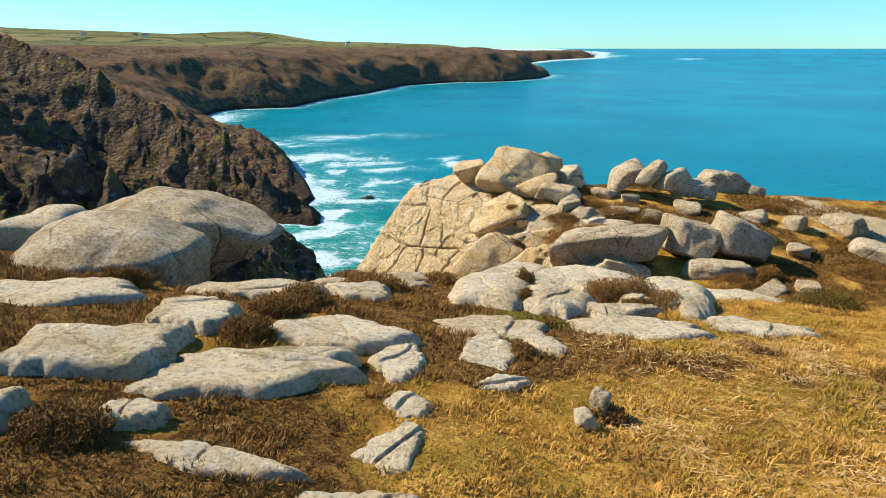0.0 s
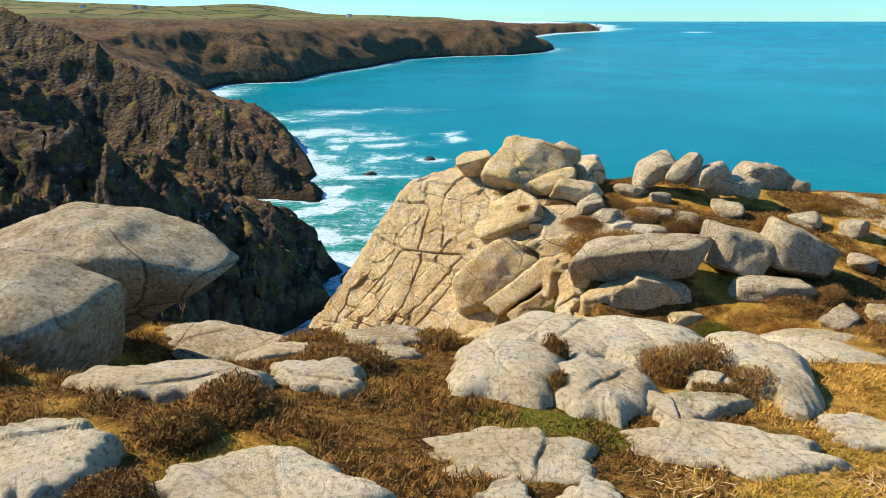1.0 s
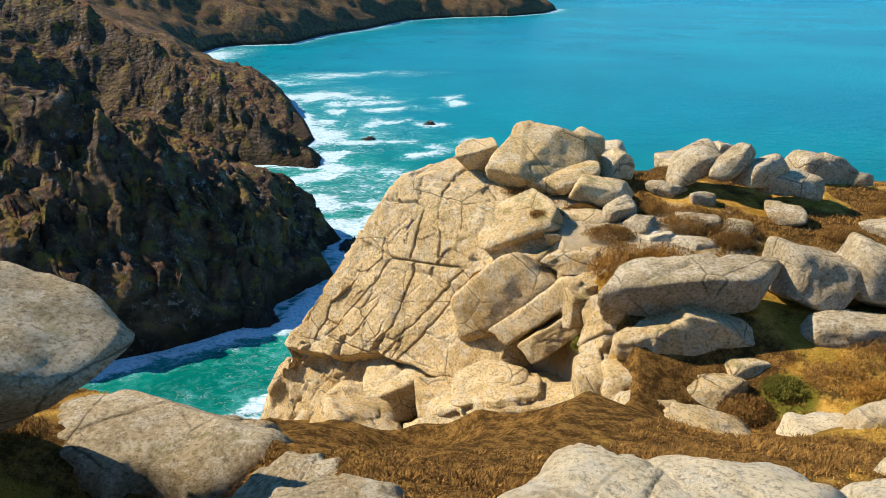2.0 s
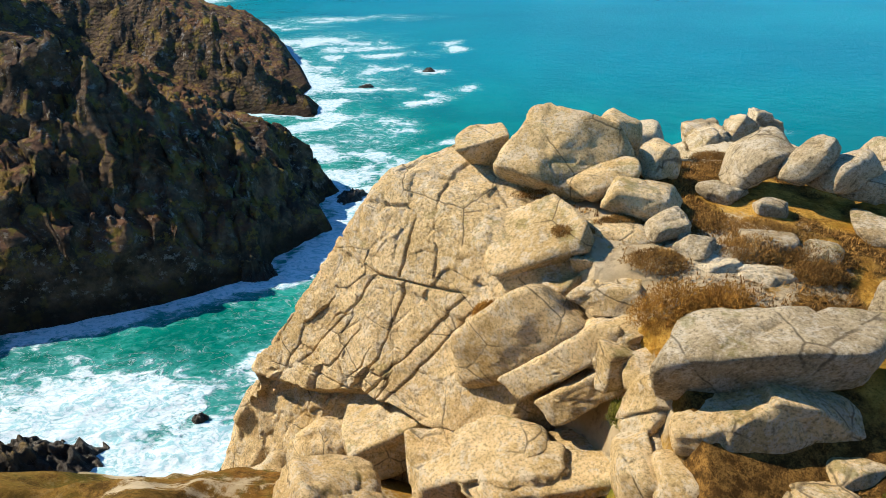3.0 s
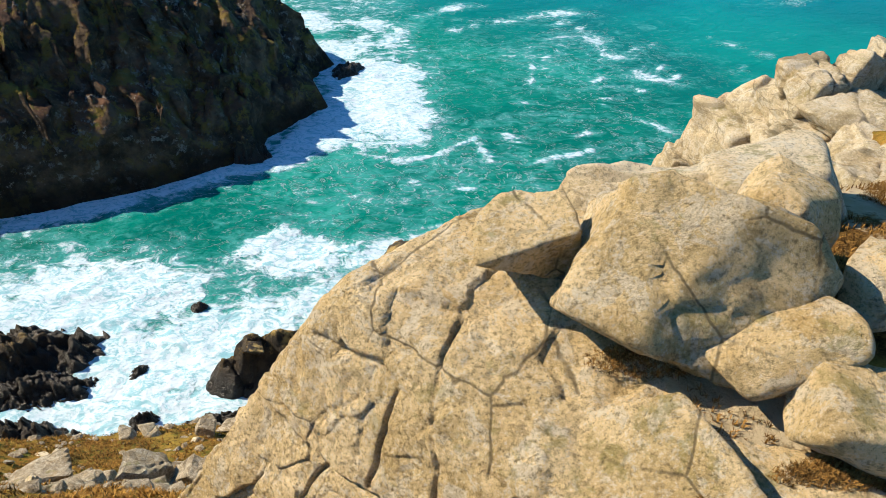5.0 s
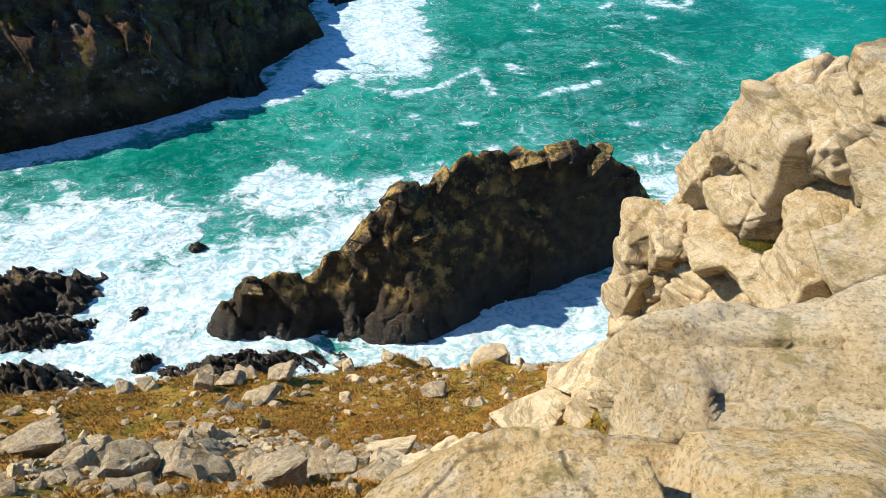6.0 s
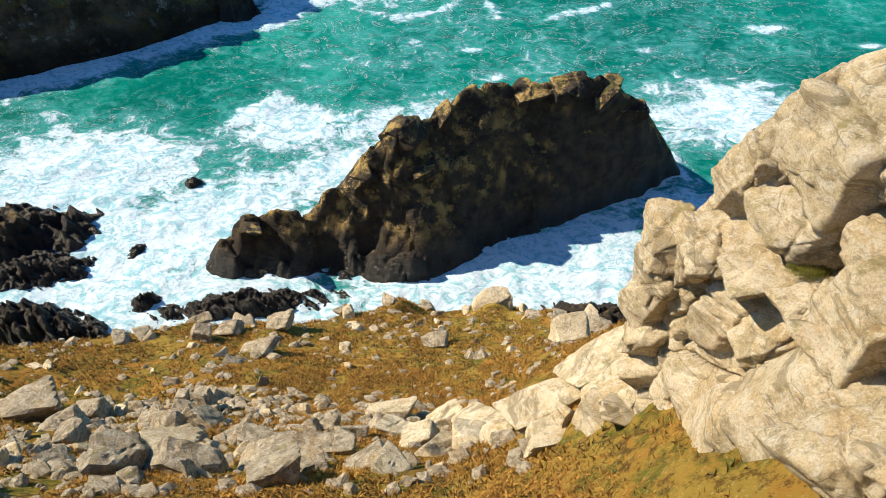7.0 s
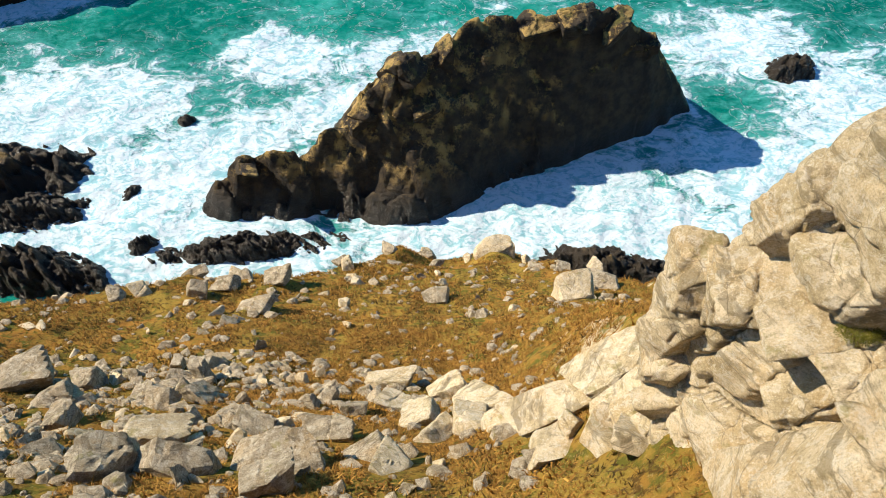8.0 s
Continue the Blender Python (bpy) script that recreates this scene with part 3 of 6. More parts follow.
# ---- headland ----
gx, gy = np.meshgrid(steps((-130, -62, 3), (-62, -30, 0.9), (-30, -7.5, 0.45), (-7.5, 10.5, 0.1), (10.5, 32, 0.45), (32, 120, 4)),
                     steps((-45, 1, 2), (1, 24.5, 0.1), (24.5, 88, 0.33), (88, 112, 2)))
gz = on_grid(ground_height, gx, gy)
flatpts = flat3(gx.ravel(), gy.ravel())


def heath_at(x, y):
    p = flat3(x, y)
    patchy = fbm(p, 1.9, 4, 61) + 0.35 * fbm(p, 0.45, 3, 62)
    bias = np.interp(x, [-6, -1, 0.6, 1.4, 6], [0.22, 0.16, -0.06, -0.16, -0.04]) + 0.2 * np.exp(-((x + 1.0) / 1.2) ** 2 - ((y - 2.9) / 0.5) ** 2) + 0.3 * np.exp(-((x - 4.8) / 1.5) ** 2 - ((y - 13.0) / 1.0) ** 2) + np.interp(y, [2, 6, 8, 10, 13, 16, 24], [0.0, 0.0, 0.16, 0.2, 0.2, 0.18, 0.15])
    bias = bias + 0.42 * smooth(0.5, -0.9, x + 0.9 * fbm(p, 1.3, 3, 60)) * smooth(4.7, 4.0, y) * smooth(-4, 1, y)
    return np.clip(0.5 + 1.9 * (patchy + bias), 0, 1)


def moss_at(x, y):
    p = flat3(x, y)
    spots = np.exp(-((x - 1.0) / 0.8) ** 2 - ((y - 6.75) / 0.3) ** 2) + np.exp(-((x - 4.9) / 0.55) ** 2 - ((y - 13.3) / 0.4) ** 2) + np.exp(-((x - 2.5) / 0.3) ** 2 - ((y - 15.2) / 0.4) ** 2)
    return np.clip(spots + 0.7 * fbm(p, 0.8, 3, 63) * np.minimum(1, spots * 3) + 0.2 * np.clip(fbm(p, 3.0, 3, 64) - 0.25, 0, 1), 0, 1)


def stony_at(x, y):
    """Where the soil is thin and bare rock shows: the brink and the ledges behind the buttress."""
    d = ring_distance(x, y, TOP_EDGE)
    return smooth(15.0, 16.5, y) * (0.33 + 0.4 * np.exp(-np.abs(d) / 1.2) + 0.4 * fbm(flat3(x, y), 2.2, 3, 65)) * smooth(26, 22, y)


ground = sheet("ground", gx, gy, gz, TURF, heath=heath_at(gx.ravel(), gy.ravel()), moss=moss_at(gx.ravel(), gy.ravel()), brae=smooth(11, 22, gy.ravel()) * smooth(84.8, 82.5, gz.ravel()),
               stony=stony_at(gx.ravel(), gy.ravel()))
tagged(ground, "rough headland of bleached grass and brown heather falling to the sea", "ground", kind="structure")

# ---- island in the cove ----
ix, iy = np.meshgrid(np.arange(-56, 58, 0.4), np.arange(72, 146, 0.4))
iz = on_grid(isle_height, ix, iy)
island = sheet("rock_island", ix, iy, iz, SEA_ROCK, iz > -4)
tagged(island, "steep dark rock island ringed by white surf", "rock island")

# ---- sea ----
sb, sr = np.meshgrid(np.radians(np.linspace(-84, 84, 360)), np.concatenate([np.linspace(60, 240, 320, endpoint=False), 240 * (4990 / 240) ** np.linspace(0, 1, 150)]))
sx, sy = sr * np.sin(sb), sr * np.cos(sb)
fx, fy = sx.ravel(), sy.ravel()
sea_p = flat3(fx, fy)
shore_d = ring_distance(fx, fy, COAST)
isle_h = isle_height(fx, fy)
land_h = ground_height(fx, fy)


torn_x, torn_y = fx + np.interp(fy, [100, 400], [9, 20]) * fbm(sea_p, 30, 4, 74), fy + np.interp(fy, [100, 400], [9, 26]) * fbm(sea_p, 34, 4, 75)


def blob(x, y, rx, ry, turn=0.0):
    c, s = math.cos(radians(turn)), math.sin(radians(turn))
    u, v = (torn_x - x) * c + (torn_y - y) * s, (torn_y - y) * c - (torn_x - x) * s
    return np.exp(-(u / rx) ** 2 - (v / ry) ** 2)


foam = 1.0 * np.exp(-np.clip(-land_h, 0, 60) / 3.0) + 0.85 * np.exp(-np.clip(-isle_h, 0, 60) / 7.0)
reach_out = np.interp(fy, [140, 260, 500, 1500, 4000], [6, 9, 12, 34, 60])
foam = np.maximum(foam, np.interp(fy, [100, 300, 600], [0.95, 0.85, 0.9]) * np.exp(np.clip(shore_d, -400, 0) / reach_out))
surf = [blob(-20, 214, 18, 26, 10) * 1.2, blob(-45, 84, 44, 10) * 1.2, blob(-72, 98, 30, 20) * 1.2, blob(-76, 112, 30, 20, 10) * 1.2, blob(-48, 100, 30, 15, 20) * 1.15, blob(-28, 130, 20, 10, -10) * 0.95, blob(-14, 120, 24, 8, 30) * 0.9,
        blob(-86, 144, 24, 7, 35) * 1.1, blob(-58, 162, 24, 8, 40) * 1.15, blob(-36, 188, 24, 9, 58) * 1.15, blob(-30, 226, 17, 26, 10) * 1.25, blob(-42, 252, 18, 14, 30) * 1.0, blob(-22, 262, 14, 20, 0) * 0.75,
        blob(-24, 200, 26, 20, 55) * 1.3, blob(-44, 172, 20, 8, 40) * 1.0,
        blob(10, 90, 50, 12, 12) * 1.1, blob(34, 86, 40, 12) * 1.1, blob(60, 98, 34, 18) * 1.1, blob(76, 118, 26, 24) * 1.05, blob(56, 138, 24, 16, 20) * 0.95,
        blob(-10, 170, 70, 45) * 0.36, blob(30, 150, 70, 30) * 0.40, blob(60, 190, 70, 50) * 0.32, blob(20, 250, 90, 60) * 0.27, blob(-12, 132, 40, 12, 20) * 0.7, blob(-45, 300, 40, 60) * 0.46,
        blob(-58, 284, 16, 18, 20) * 0.95, blob(-72, 322, 12, 15) * 1.01, blob(-62, 342, 12, 24) * 0.95, blob(-46, 336, 22, 15, 10) * 0.64, blob(-60, 368, 22, 13.5, 12) * 1.01, blob(-48, 402, 18, 13.5, 0) * 1.01, blob(-82, 430, 22, 24, 30) * 0.95,
        blob(-11, 450, 14, 13.5, 20) * 0.95, blob(-90, 460, 26, 12, 10) * 0.85, blob(-38, 506, 26, 12, 12) * 0.85, blob(14, 530, 16, 10.5, 30) * 0.90, blob(-70, 530, 40, 16.5, 0) * 0.74, blob(-120, 560, 40, 24, 25) * 0.95,
        blob(-160, 640, 60, 21, 20) * 0.80, blob(-110, 700, 110, 27, 14) * 0.64, blob(-300, 880, 46, 135) * 0.80, blob(-60, 420, 50, 90) * 0.49, blob(-90, 560, 60, 90) * 0.45,
        blob(20, 282, 18, 4.5, 4) * 0.66, blob(48, 262, 22, 6, -40) * 0.66, blob(72, 228, 14, 6, -30) * 0.64, blob(40, 240, 40, 45) * 0.35, blob(150, 310, 12, 6, -20) * 0.64,
        blob(1290, 3600, 90, 40) * 1.0, blob(980, 3950, 120, 60) * 0.8]
def streak(line, wide):
    best = np.full(fx.shape, 1e9)
    for (ax, ay), (bx, by) in zip(line, line[1:]):
        u = np.clip(((fx - ax) * (bx - ax) + (fy - ay) * (by - ay)) / ((bx - ax) ** 2 + (by - ay) ** 2), 0, 1)
        best = np.minimum(best, np.hypot(fx - ax - u * (bx - ax), fy - ay - u * (by - ay)))
    return np.exp(-((best + 1.4 * fbm(sea_p, 7, 3, 76)) / wide) ** 2)


flecks = np.random.RandomState(91)
for k in range(46):
    # small whitecaps and scraps of foam drifting off the rocks
    away = flecks.rand()
    surf.append(blob(-95 + 140 * flecks.rand() ** 1.3, 265 + 300 * away, 7 + 13 * flecks.rand(), 4 + 5 * flecks.rand() + 5 * away, flecks.uniform(-15, 30)) * flecks.uniform(0.6, 0.95))
for k in range(26):
    surf.append(blob(flecks.uniform(-10, 110), flecks.uniform(140, 260), flecks.uniform(3, 7), flecks.uniform(1.6, 3.2), flecks.uniform(-30, 40)) * flecks.uniform(0.6, 0.85))
surf += [0.8 * streak([(2, 270), (19, 282), (40, 288), (52, 272), (56, 262), (56, 245), (72, 237), (78, 227)], 1.7), 0.6 * streak([(27, 219), (31, 239), (40, 245)], 1.6),
         0.62 * streak([(-22, 173), (-11, 169), (-1, 174), (8, 183), (12, 170), (21, 168), (40, 176)], 1.8), 0.55 * streak([(48, 205), (62, 190), (70, 170)], 1.6), 0.6 * streak([(100, 262), (120, 240), (128, 215)], 2.2)]
for s in surf:
    foam = np.maximum(foam, s)
foam = foam + 0.16 * fbm(sea_p, 40, 4, 71) * smooth(700, 150, fy) - 0.02
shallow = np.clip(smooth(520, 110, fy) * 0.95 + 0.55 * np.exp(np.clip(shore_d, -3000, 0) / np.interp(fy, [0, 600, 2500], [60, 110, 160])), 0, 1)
swell = fbm(sea_p, 22, 4, 72) * 0.7 * smooth(1500, 300, fy) + (ridged(sea_p, 7, 3, 73) - 0.6) * 1.1 * np.clip(foam, 0, 1) * smooth(500, 200, fy)
# the far water climbs a little, towards the true horizon that lies beyond the sheet
far_rise = 88.0 * smooth(2600, 5600, np.hypot(fx, fy)) / smooth(2600, 5600, np.array(4990.0))
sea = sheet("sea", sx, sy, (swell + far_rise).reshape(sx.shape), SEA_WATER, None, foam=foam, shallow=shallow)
tagged(sea, "turquoise sea with white surf along the rocks", "sea", kind="structure")


# ---- rocks ----
def ball(level):
    bm = bmesh.new()
    bmesh.ops.create_icosphere(bm, subdivisions=level, radius=1.0)
    bm.verts.ensure_lookup_table()
    points = np.array([v.co for v in bm.verts])
    faces = np.array([[v.index for v in f.verts] for f in bm.faces])
    bm.free()
    return points / np.linalg.norm(points, axis=1)[:, None], faces


BALLS = {level: ball(level) for level in (1, 2, 3, 4, 5, 8)}


def stone_shape(size, seed, level=4, sharp=10, facets=9, rough=0.05, cracks=1, boxy=0.3, broken=0.0, step=0.22):
    """A weathered block: flat faces with worn edges, grooves along joints and a coarse skin."""
    rng = np.random.RandomState(seed)
    u, faces = BALLS[level]
    total = 0.0
    normals = [(1, 0, 0), (-1, 0, 0), (0, 1, 0), (0, -1, 0), (0, 0, 1), (0, 0, -1)]
    for k in range(6 + facets):
        if k < 6:
            nrm, h = np.array(normals[k]) + rng.uniform(-boxy, boxy, 3), rng.uniform(0.74, 0.9)
        else:
            nrm, h = rng.normal(size=3), rng.uniform(0.74, 1.05)
        nrm = nrm / np.linalg.norm(nrm)
        total = total + (np.maximum(u @ nrm, 0) / h) ** (sharp * 2.4)
    off = rng.uniform(-50, 50, 3)
    v = u * (total ** (-1.0 / (sharp * 2.4)) * (1 + 0.05 * fbm(u + off, 0.9, 2, seed + 3)))[:, None]
    v = v / (np.abs(v).max(0) * 2) * np.array(size)
    small = float(min(size))
    move = rough * small * (1.5 * fbm(v + off, 0.8 * small, 3, seed) + 1.2 * (ridged(v + off, 0.4 * small, 4, seed + 5) - 0.6)) + 0.012 * fbm(v + off, 0.16, 3, seed + 6)
    for c in range(cracks):
        nrm = rng.normal(size=3) * np.array([1.0, 0.8, 0.7])
        nrm = nrm / np.linalg.norm(nrm)
        side = v @ nrm - rng.uniform(-0.25, 0.25) * max(size) * 0.8 + 0.05 * small * fbm(v + off, 0.5 * small, 3, seed + 9)
        width = 0.014 * small + 0.008
        move = move - 0.07 * small * np.exp(-(side / width) ** 2) + 0.02 * small * np.tanh(side / width)
    if broken:
        edge, mark = joints(v + off + 0.12 * small * np.stack([fbm(v + off, 0.5 * small, 2, seed + 20 + k) for k in range(3)], -1), np.array([1.2, 0.9, 0.7]) * broken, seed)
        move = move + (mark - 0.5) * step * broken - 0.3 * step * broken * np.exp(-(edge / (0.035 * broken)) ** 2)
    v = v + u * move[:, None]
    return v, faces


FOOTPRINTS = []


def rock(name, at, size, turn=(0, 0, 0), seed=1, label="weathered tan granite boulder", category="boulder", group="headland boulders", material=None, parent=None, shade=True, **shape):
    v, faces = stone_shape(size, seed, **shape)
    ob = new(name, mesh_of(name, v, faces, material or GRANITE, shade))
    ob.matrix_world = pose(*at, *turn)
    FOOTPRINTS.append((at[0], at[1], size[0] * 0.46, size[1] * 0.46, turn[2]))
    if parent:
        ob.parent = parent
        return ob
    return tagged(ob, label, category, group)


def hewn(name, centre, planes, seed, label, category="boulder", group="headland boulders", material=None, level=5, power=34, rough=0.05, broken=0.0, parent=None):
    """A block bounded by given planes: (outward normal, distance from the centre)."""
    u, faces = BALLS[level]
    total = 0.0
    for nrm, h in planes:
        nrm = np.array(nrm) / np.linalg.norm(nrm)
        total = total + (np.maximum(u @ nrm, 0) / h) ** power
    v = u * total[:, None] ** (-1.0 / power)
    move = rough * (1.6 * fbm(v + seed, 0.9, 3, seed) + 1.1 * (ridged(v + seed, 0.4, 4, seed + 1) - 0.6)) + 0.012 * fbm(v + seed, 0.13, 3, seed + 2)
    if broken:
        edge, mark = joints(v + seed + 0.1 * np.stack([fbm(v, 0.6, 2, seed + 20 + k) for k in range(3)], -1), np.array([1.2, 1.0, 0.8]) * broken, seed)
        move = move + (mark - 0.5) * 0.10 - 0.05 * np.exp(-(edge / 0.03) ** 2)
    v = v + u * move[:, None]
    ob = new(name, mesh_of(name, v, faces, material or GRANITE))
    ob.location = centre
    size = v.max(0) - v.min(0)
    FOOTPRINTS.append((centre[0], centre[1], size[0] * 0.42, size[1] * 0.42, 0))
    if parent:
        ob.parent = parent
        return ob
    return tagged(ob, label, category, group)


def ground_at(x, y):
    return float(ground_height(np.array([x], float), np.array([y], float))[0])


def slab(at, size, turn=0.0, seed=1, proud=0.07, tilt=(0.0, 0.0), label="flat pale granite slab bedded in the turf", material=None, lobes=0.32, round_=9.0):
    """Bedrock that shows through the turf: an uneven outline, a low back, and edges that go under the soil."""
    x, y = at
    rng = np.random.RandomState(seed)
    rings, spokes = 44, 110
    s = np.linspace(0, 1, rings)[:, None] ** 0.8
    a = np.linspace(0, 2 * math.pi, spokes, endpoint=False)[None, :]
    corner = 0.0
    for k in range(6):
        phi = (k + rng.uniform(-0.32, 0.32)) * math.pi / 3
        corner = corner + np.maximum(np.cos(a - phi), 0) ** 40 / rng.uniform(0.78, 1.15) ** 40
    r = corner ** (-1 / 40.0)
    circle = np.stack([np.cos(a), np.sin(a), a * 0], -1)[0]
    r = r * (1 + lobes * fbm(circle + seed * 3.1, 0.8, 3, seed) + 0.24 * fbm(circle + seed, 0.25, 4, seed + 1))[None, :]
    r = r / r.mean()
    px, py = s * r * np.cos(a) * size[0] / 2, s * r * np.sin(a) * size[1] / 2
    c, n = math.cos(radians(turn)), math.sin(radians(turn))
    wx, wy = x + px * c - py * n, y + px * n + py * c
    base = ground_height(wx.ravel(), wy.ravel()).reshape(wx.shape)
    even = base.mean() + (wx - x) * tilt[0] + (wy - y) * tilt[1]
    p3 = flat3(wx.ravel(), wy.ravel())
    skin = (0.045 * fbm(p3, 0.5, 4, seed + 2) + 0.025 * (ridged(p3, 0.35, 4, seed + 4) - 0.6)).reshape(wx.shape)
    for g in range(1):
        way, offset = rng.uniform(0, math.pi), rng.uniform(-0.2, 0.2) * min(size)
        side = ((wx - x) * math.cos(way) + (wy - y) * math.sin(way) - offset).ravel() + 0.08 * fbm(p3, 0.4, 3, seed + 6 + g)
        skin = skin + (-0.03 * np.exp(-(side / 0.010) ** 2) + 0.008 * np.tanh(side / 0.012)).reshape(wx.shape)
    z = 0.45 * base + 0.55 * even + 0.8 * proud * (1 - s ** round_) + skin * (1 - 0.5 * s) - 0.30 * s ** 14
    points = np.stack([wx - x, wy - y, z - z.min()], -1).reshape(-1, 3)
    i = np.arange(rings * spokes).reshape(rings, spokes)
    j = np.roll(i, -1, 1)
    faces = np.stack([i[:-1], i[1:], j[1:], j[:-1]], -1).reshape(-1, 4)
    low = points.copy()
    low[:, 2] = -0.05
    skirt = np.stack([i[-1], i[-1] + rings * spokes, j[-1] + rings * spokes, j[-1]], -1)
    points = np.concatenate([points, low])
    faces = np.concatenate([faces, skirt, np.stack([low.shape[0] + j[:-1], low.shape[0] + j[1:], low.shape[0] + i[1:], low.shape[0] + i[:-1]], -1).reshape(-1, 4)])
    ob = new("granite_slab", mesh_of("granite_slab", points, faces, material or PALE_GRANITE))
    ob.location = (x, y, z.min())
    FOOTPRINTS.append((x, y, size[0] * 0.36, size[1] * 0.36, turn))
    return tagged(ob, label, "rock slab", "slabs in the turf")


# the two whale-backed boulders at the cliff edge
hewn("granite_boulder", (-4.25, 9.9, 86.92), [((0.05, 0.1, 0.99), 0.90), ((0.36, -0.02, 0.93), 0.90), ((0.50, -0.10, 0.86), 1.0), ((0.82, -0.05, -0.57), 1.28), ((0.50, -0.12, -0.86), 0.60), ((-0.33, -0.05, 0.94), 0.96), ((-1, 0, 0.1), 2.2), ((0.05, -0.50, 0.86), 0.86), ((0.15, -0.98, 0.12), 0.72), ((0.30, -0.72, -0.62), 0.44),
                                             ((0, 1, 0.15), 1.15), ((0.6, 0.78, 0.1), 1.55), ((0, 0, -1), 0.95)], 101, "large smooth grey-topped granite boulder overhanging the cliff edge", material=GRANITE, power=30, rough=0.07)
hewn("granite_boulder", (-4.15, 7.95, 87.32), [((0.02, -0.12, 0.99), 0.53), ((0.42, -0.05, 0.90), 0.66), ((-0.30, -0.2, 0.93), 0.62), ((0.0, -0.62, 0.78), 0.56), ((0.95, -0.15, -0.25), 0.88), ((-1, 0, 0.2), 1.25), ((0.1, -0.97, -0.2), 0.60), ((0, 1, 0.1), 0.7), ((0, 0, -1), 0.6), ((0.6, -0.7, -0.3), 0.85)],
     102, "rounded grey granite boulder leaning on a larger one", material=GRANITE, power=22, rough=0.05)
rock("granite_boulder", (-5.6, 8.9, 87.4), (1.5, 1.3, 0.9), (0, 6, 0), 103, material=PALE_GRANITE, level=4, sharp=7)
rock("granite_boulder", (-2.8, 3.55, 87.75), (0.5, 0.55, 0.5), (0, 0, 20), 104, "blocky grey granite boulder in the heather", material=PALE_GRANITE, level=4, sharp=9)

# slabs in the foreground turf
slab((-4.0, 6.3), (2.3, 0.95), 4, 111, 0.10)
slab((-2.65, 4.75), (1.45, 1.0), 24, 112, 0.20, (-0.05, -0.05))
slab((-2.3, 5.75), (0.95, 0.95), -10, 113, 0.20, (-0.05, -0.05))
slab((-2.15, 7.1), (1.5, 0.75), -5, 114, 0.16)
slab((-1.05, 5.7), (1.5, 0.95), -12, 115, 0.14, (0, -0.06))
slab((-1.45, 4.65), (2.0, 0.85), 24, 116, 0.15, (0, -0.06))
slab((-0.37, 5.1), (0.55, 0.85), -10, 117, 0.07)
slab((-0.25, 4.25), (0.4, 0.42), 30, 118, 0.05)
slab((-0.32, 3.65), (0.40, 0.75), -20, 119, 0.05)
slab((-0.45, 2.95), (0.75, 0.5), 8, 120, 0.05)
slab((-1.4, 3.35), (1.4, 0.26), -14, 121, 0.05)
slab((-2.0, 3.75), (0.5, 0.35), 0, 122, 0.13)
slab((-1.0, 7.4), (1.0, 0.6), -12, 123, 0.11)
slab((-1.6, 8.1), (0.85, 0.5), 5, 124, 0.14)
slab((0.55, 6.35), (1.35, 0.85), 6, 125, 0.07)
slab((0.40, 5.5), (0.65, 1.0), -8, 126, 0.06)
slab((0.98, 5.8), (0.58, 0.6), 20, 127, 0.07)
slab((0.5, 4.8), (0.5, 0.3), 25, 128, 0.05)
slab((2.15, 6.6), (1.75, 0.75), -6, 129, 0.10)
slab((3.6, 6.95), (1.5, 0.6), -10, 130, 0.09)
slab((2.1, 7.3), (0.95, 0.45), 6, 131, 0.12)
rock("loose_stone", (1.0, 4.1, 87.5), (0.17, 0.17, 0.14), (0, 0, 10), 132, "small loose granite stone in the grass", "stone", "loose stones in the grass", PALE_GRANITE, level=3)
rock("loose_stone", (1.17, 4.35, 87.48), (0.14, 0.16, 0.22), (0, 10, 40), 133, "small loose granite stone in the grass", "stone", "loose stones in the grass", GRANITE, level=3)
slab((-0.6, 8.75), (1.15, 0.75), -10, 134, 0.18, (0, -0.1), "grey granite slab among heather", GRANITE)
slab((-0.5, 8.15), (0.85, 0.5), -8, 135, 0.06, (0, 0), "grey granite slab among heather", GRANITE)
slab((-1.95, 8.75), (1.5, 0.85), 14, 136, 0.10, (0, 0), "grey granite slab among heather")
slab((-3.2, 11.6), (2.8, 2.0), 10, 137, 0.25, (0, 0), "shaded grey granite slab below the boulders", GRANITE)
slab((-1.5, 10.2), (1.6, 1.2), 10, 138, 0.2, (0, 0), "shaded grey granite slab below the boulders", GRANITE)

# the pale whaleback in front of the buttress
BACK = "broad pale granite whaleback with heather in its joints"
slab((1.15, 8.75), (1.6, 1.9), 12, 141, 0.42, (0.05, 0.02), BACK, None, 0.12, 3.6)
slab((2.1, 8.8), (1.9, 1.7), -14, 142, 0.46, (-0.08, 0.0), BACK, None, 0.12, 3.6)
slab((0.6, 7.7), (1.35, 1.3), 18, 143, 0.28, (0.08, 0.02), BACK, None, 0.16, 3.6)
slab((1.35, 7.5), (0.95, 1.4), 4, 144, 0.27, (0, 0.02), BACK, None, 0.16, 3.6)
slab((3.2, 8.3), (1.15, 2.3), -16, 145, 0.34, (-0.2, 0), BACK, None, 0.16, 3.6)
slab((1.85, 7.2), (0.6, 0.65), 30, 146, 0.14, (0, 0), BACK, None, 0.2, 3.6)
slab((2.45, 7.75), (0.5, 0.55), 30, 148, 0.2, (0, 0), BACK, None, 0.2, 3.6)
slab((4.5, 9.5), (1.9, 1.3), -25, 147, 0.25, (-0.1, 0), BACK, None, 0.2, 3.6)


slab((5.7, 12.0), (1.7, 0.8), -8, 149, 0.25, (0, 0), "pale granite slab in the mossy dip", CREAM_GRANITE, 0.2, 4.0)


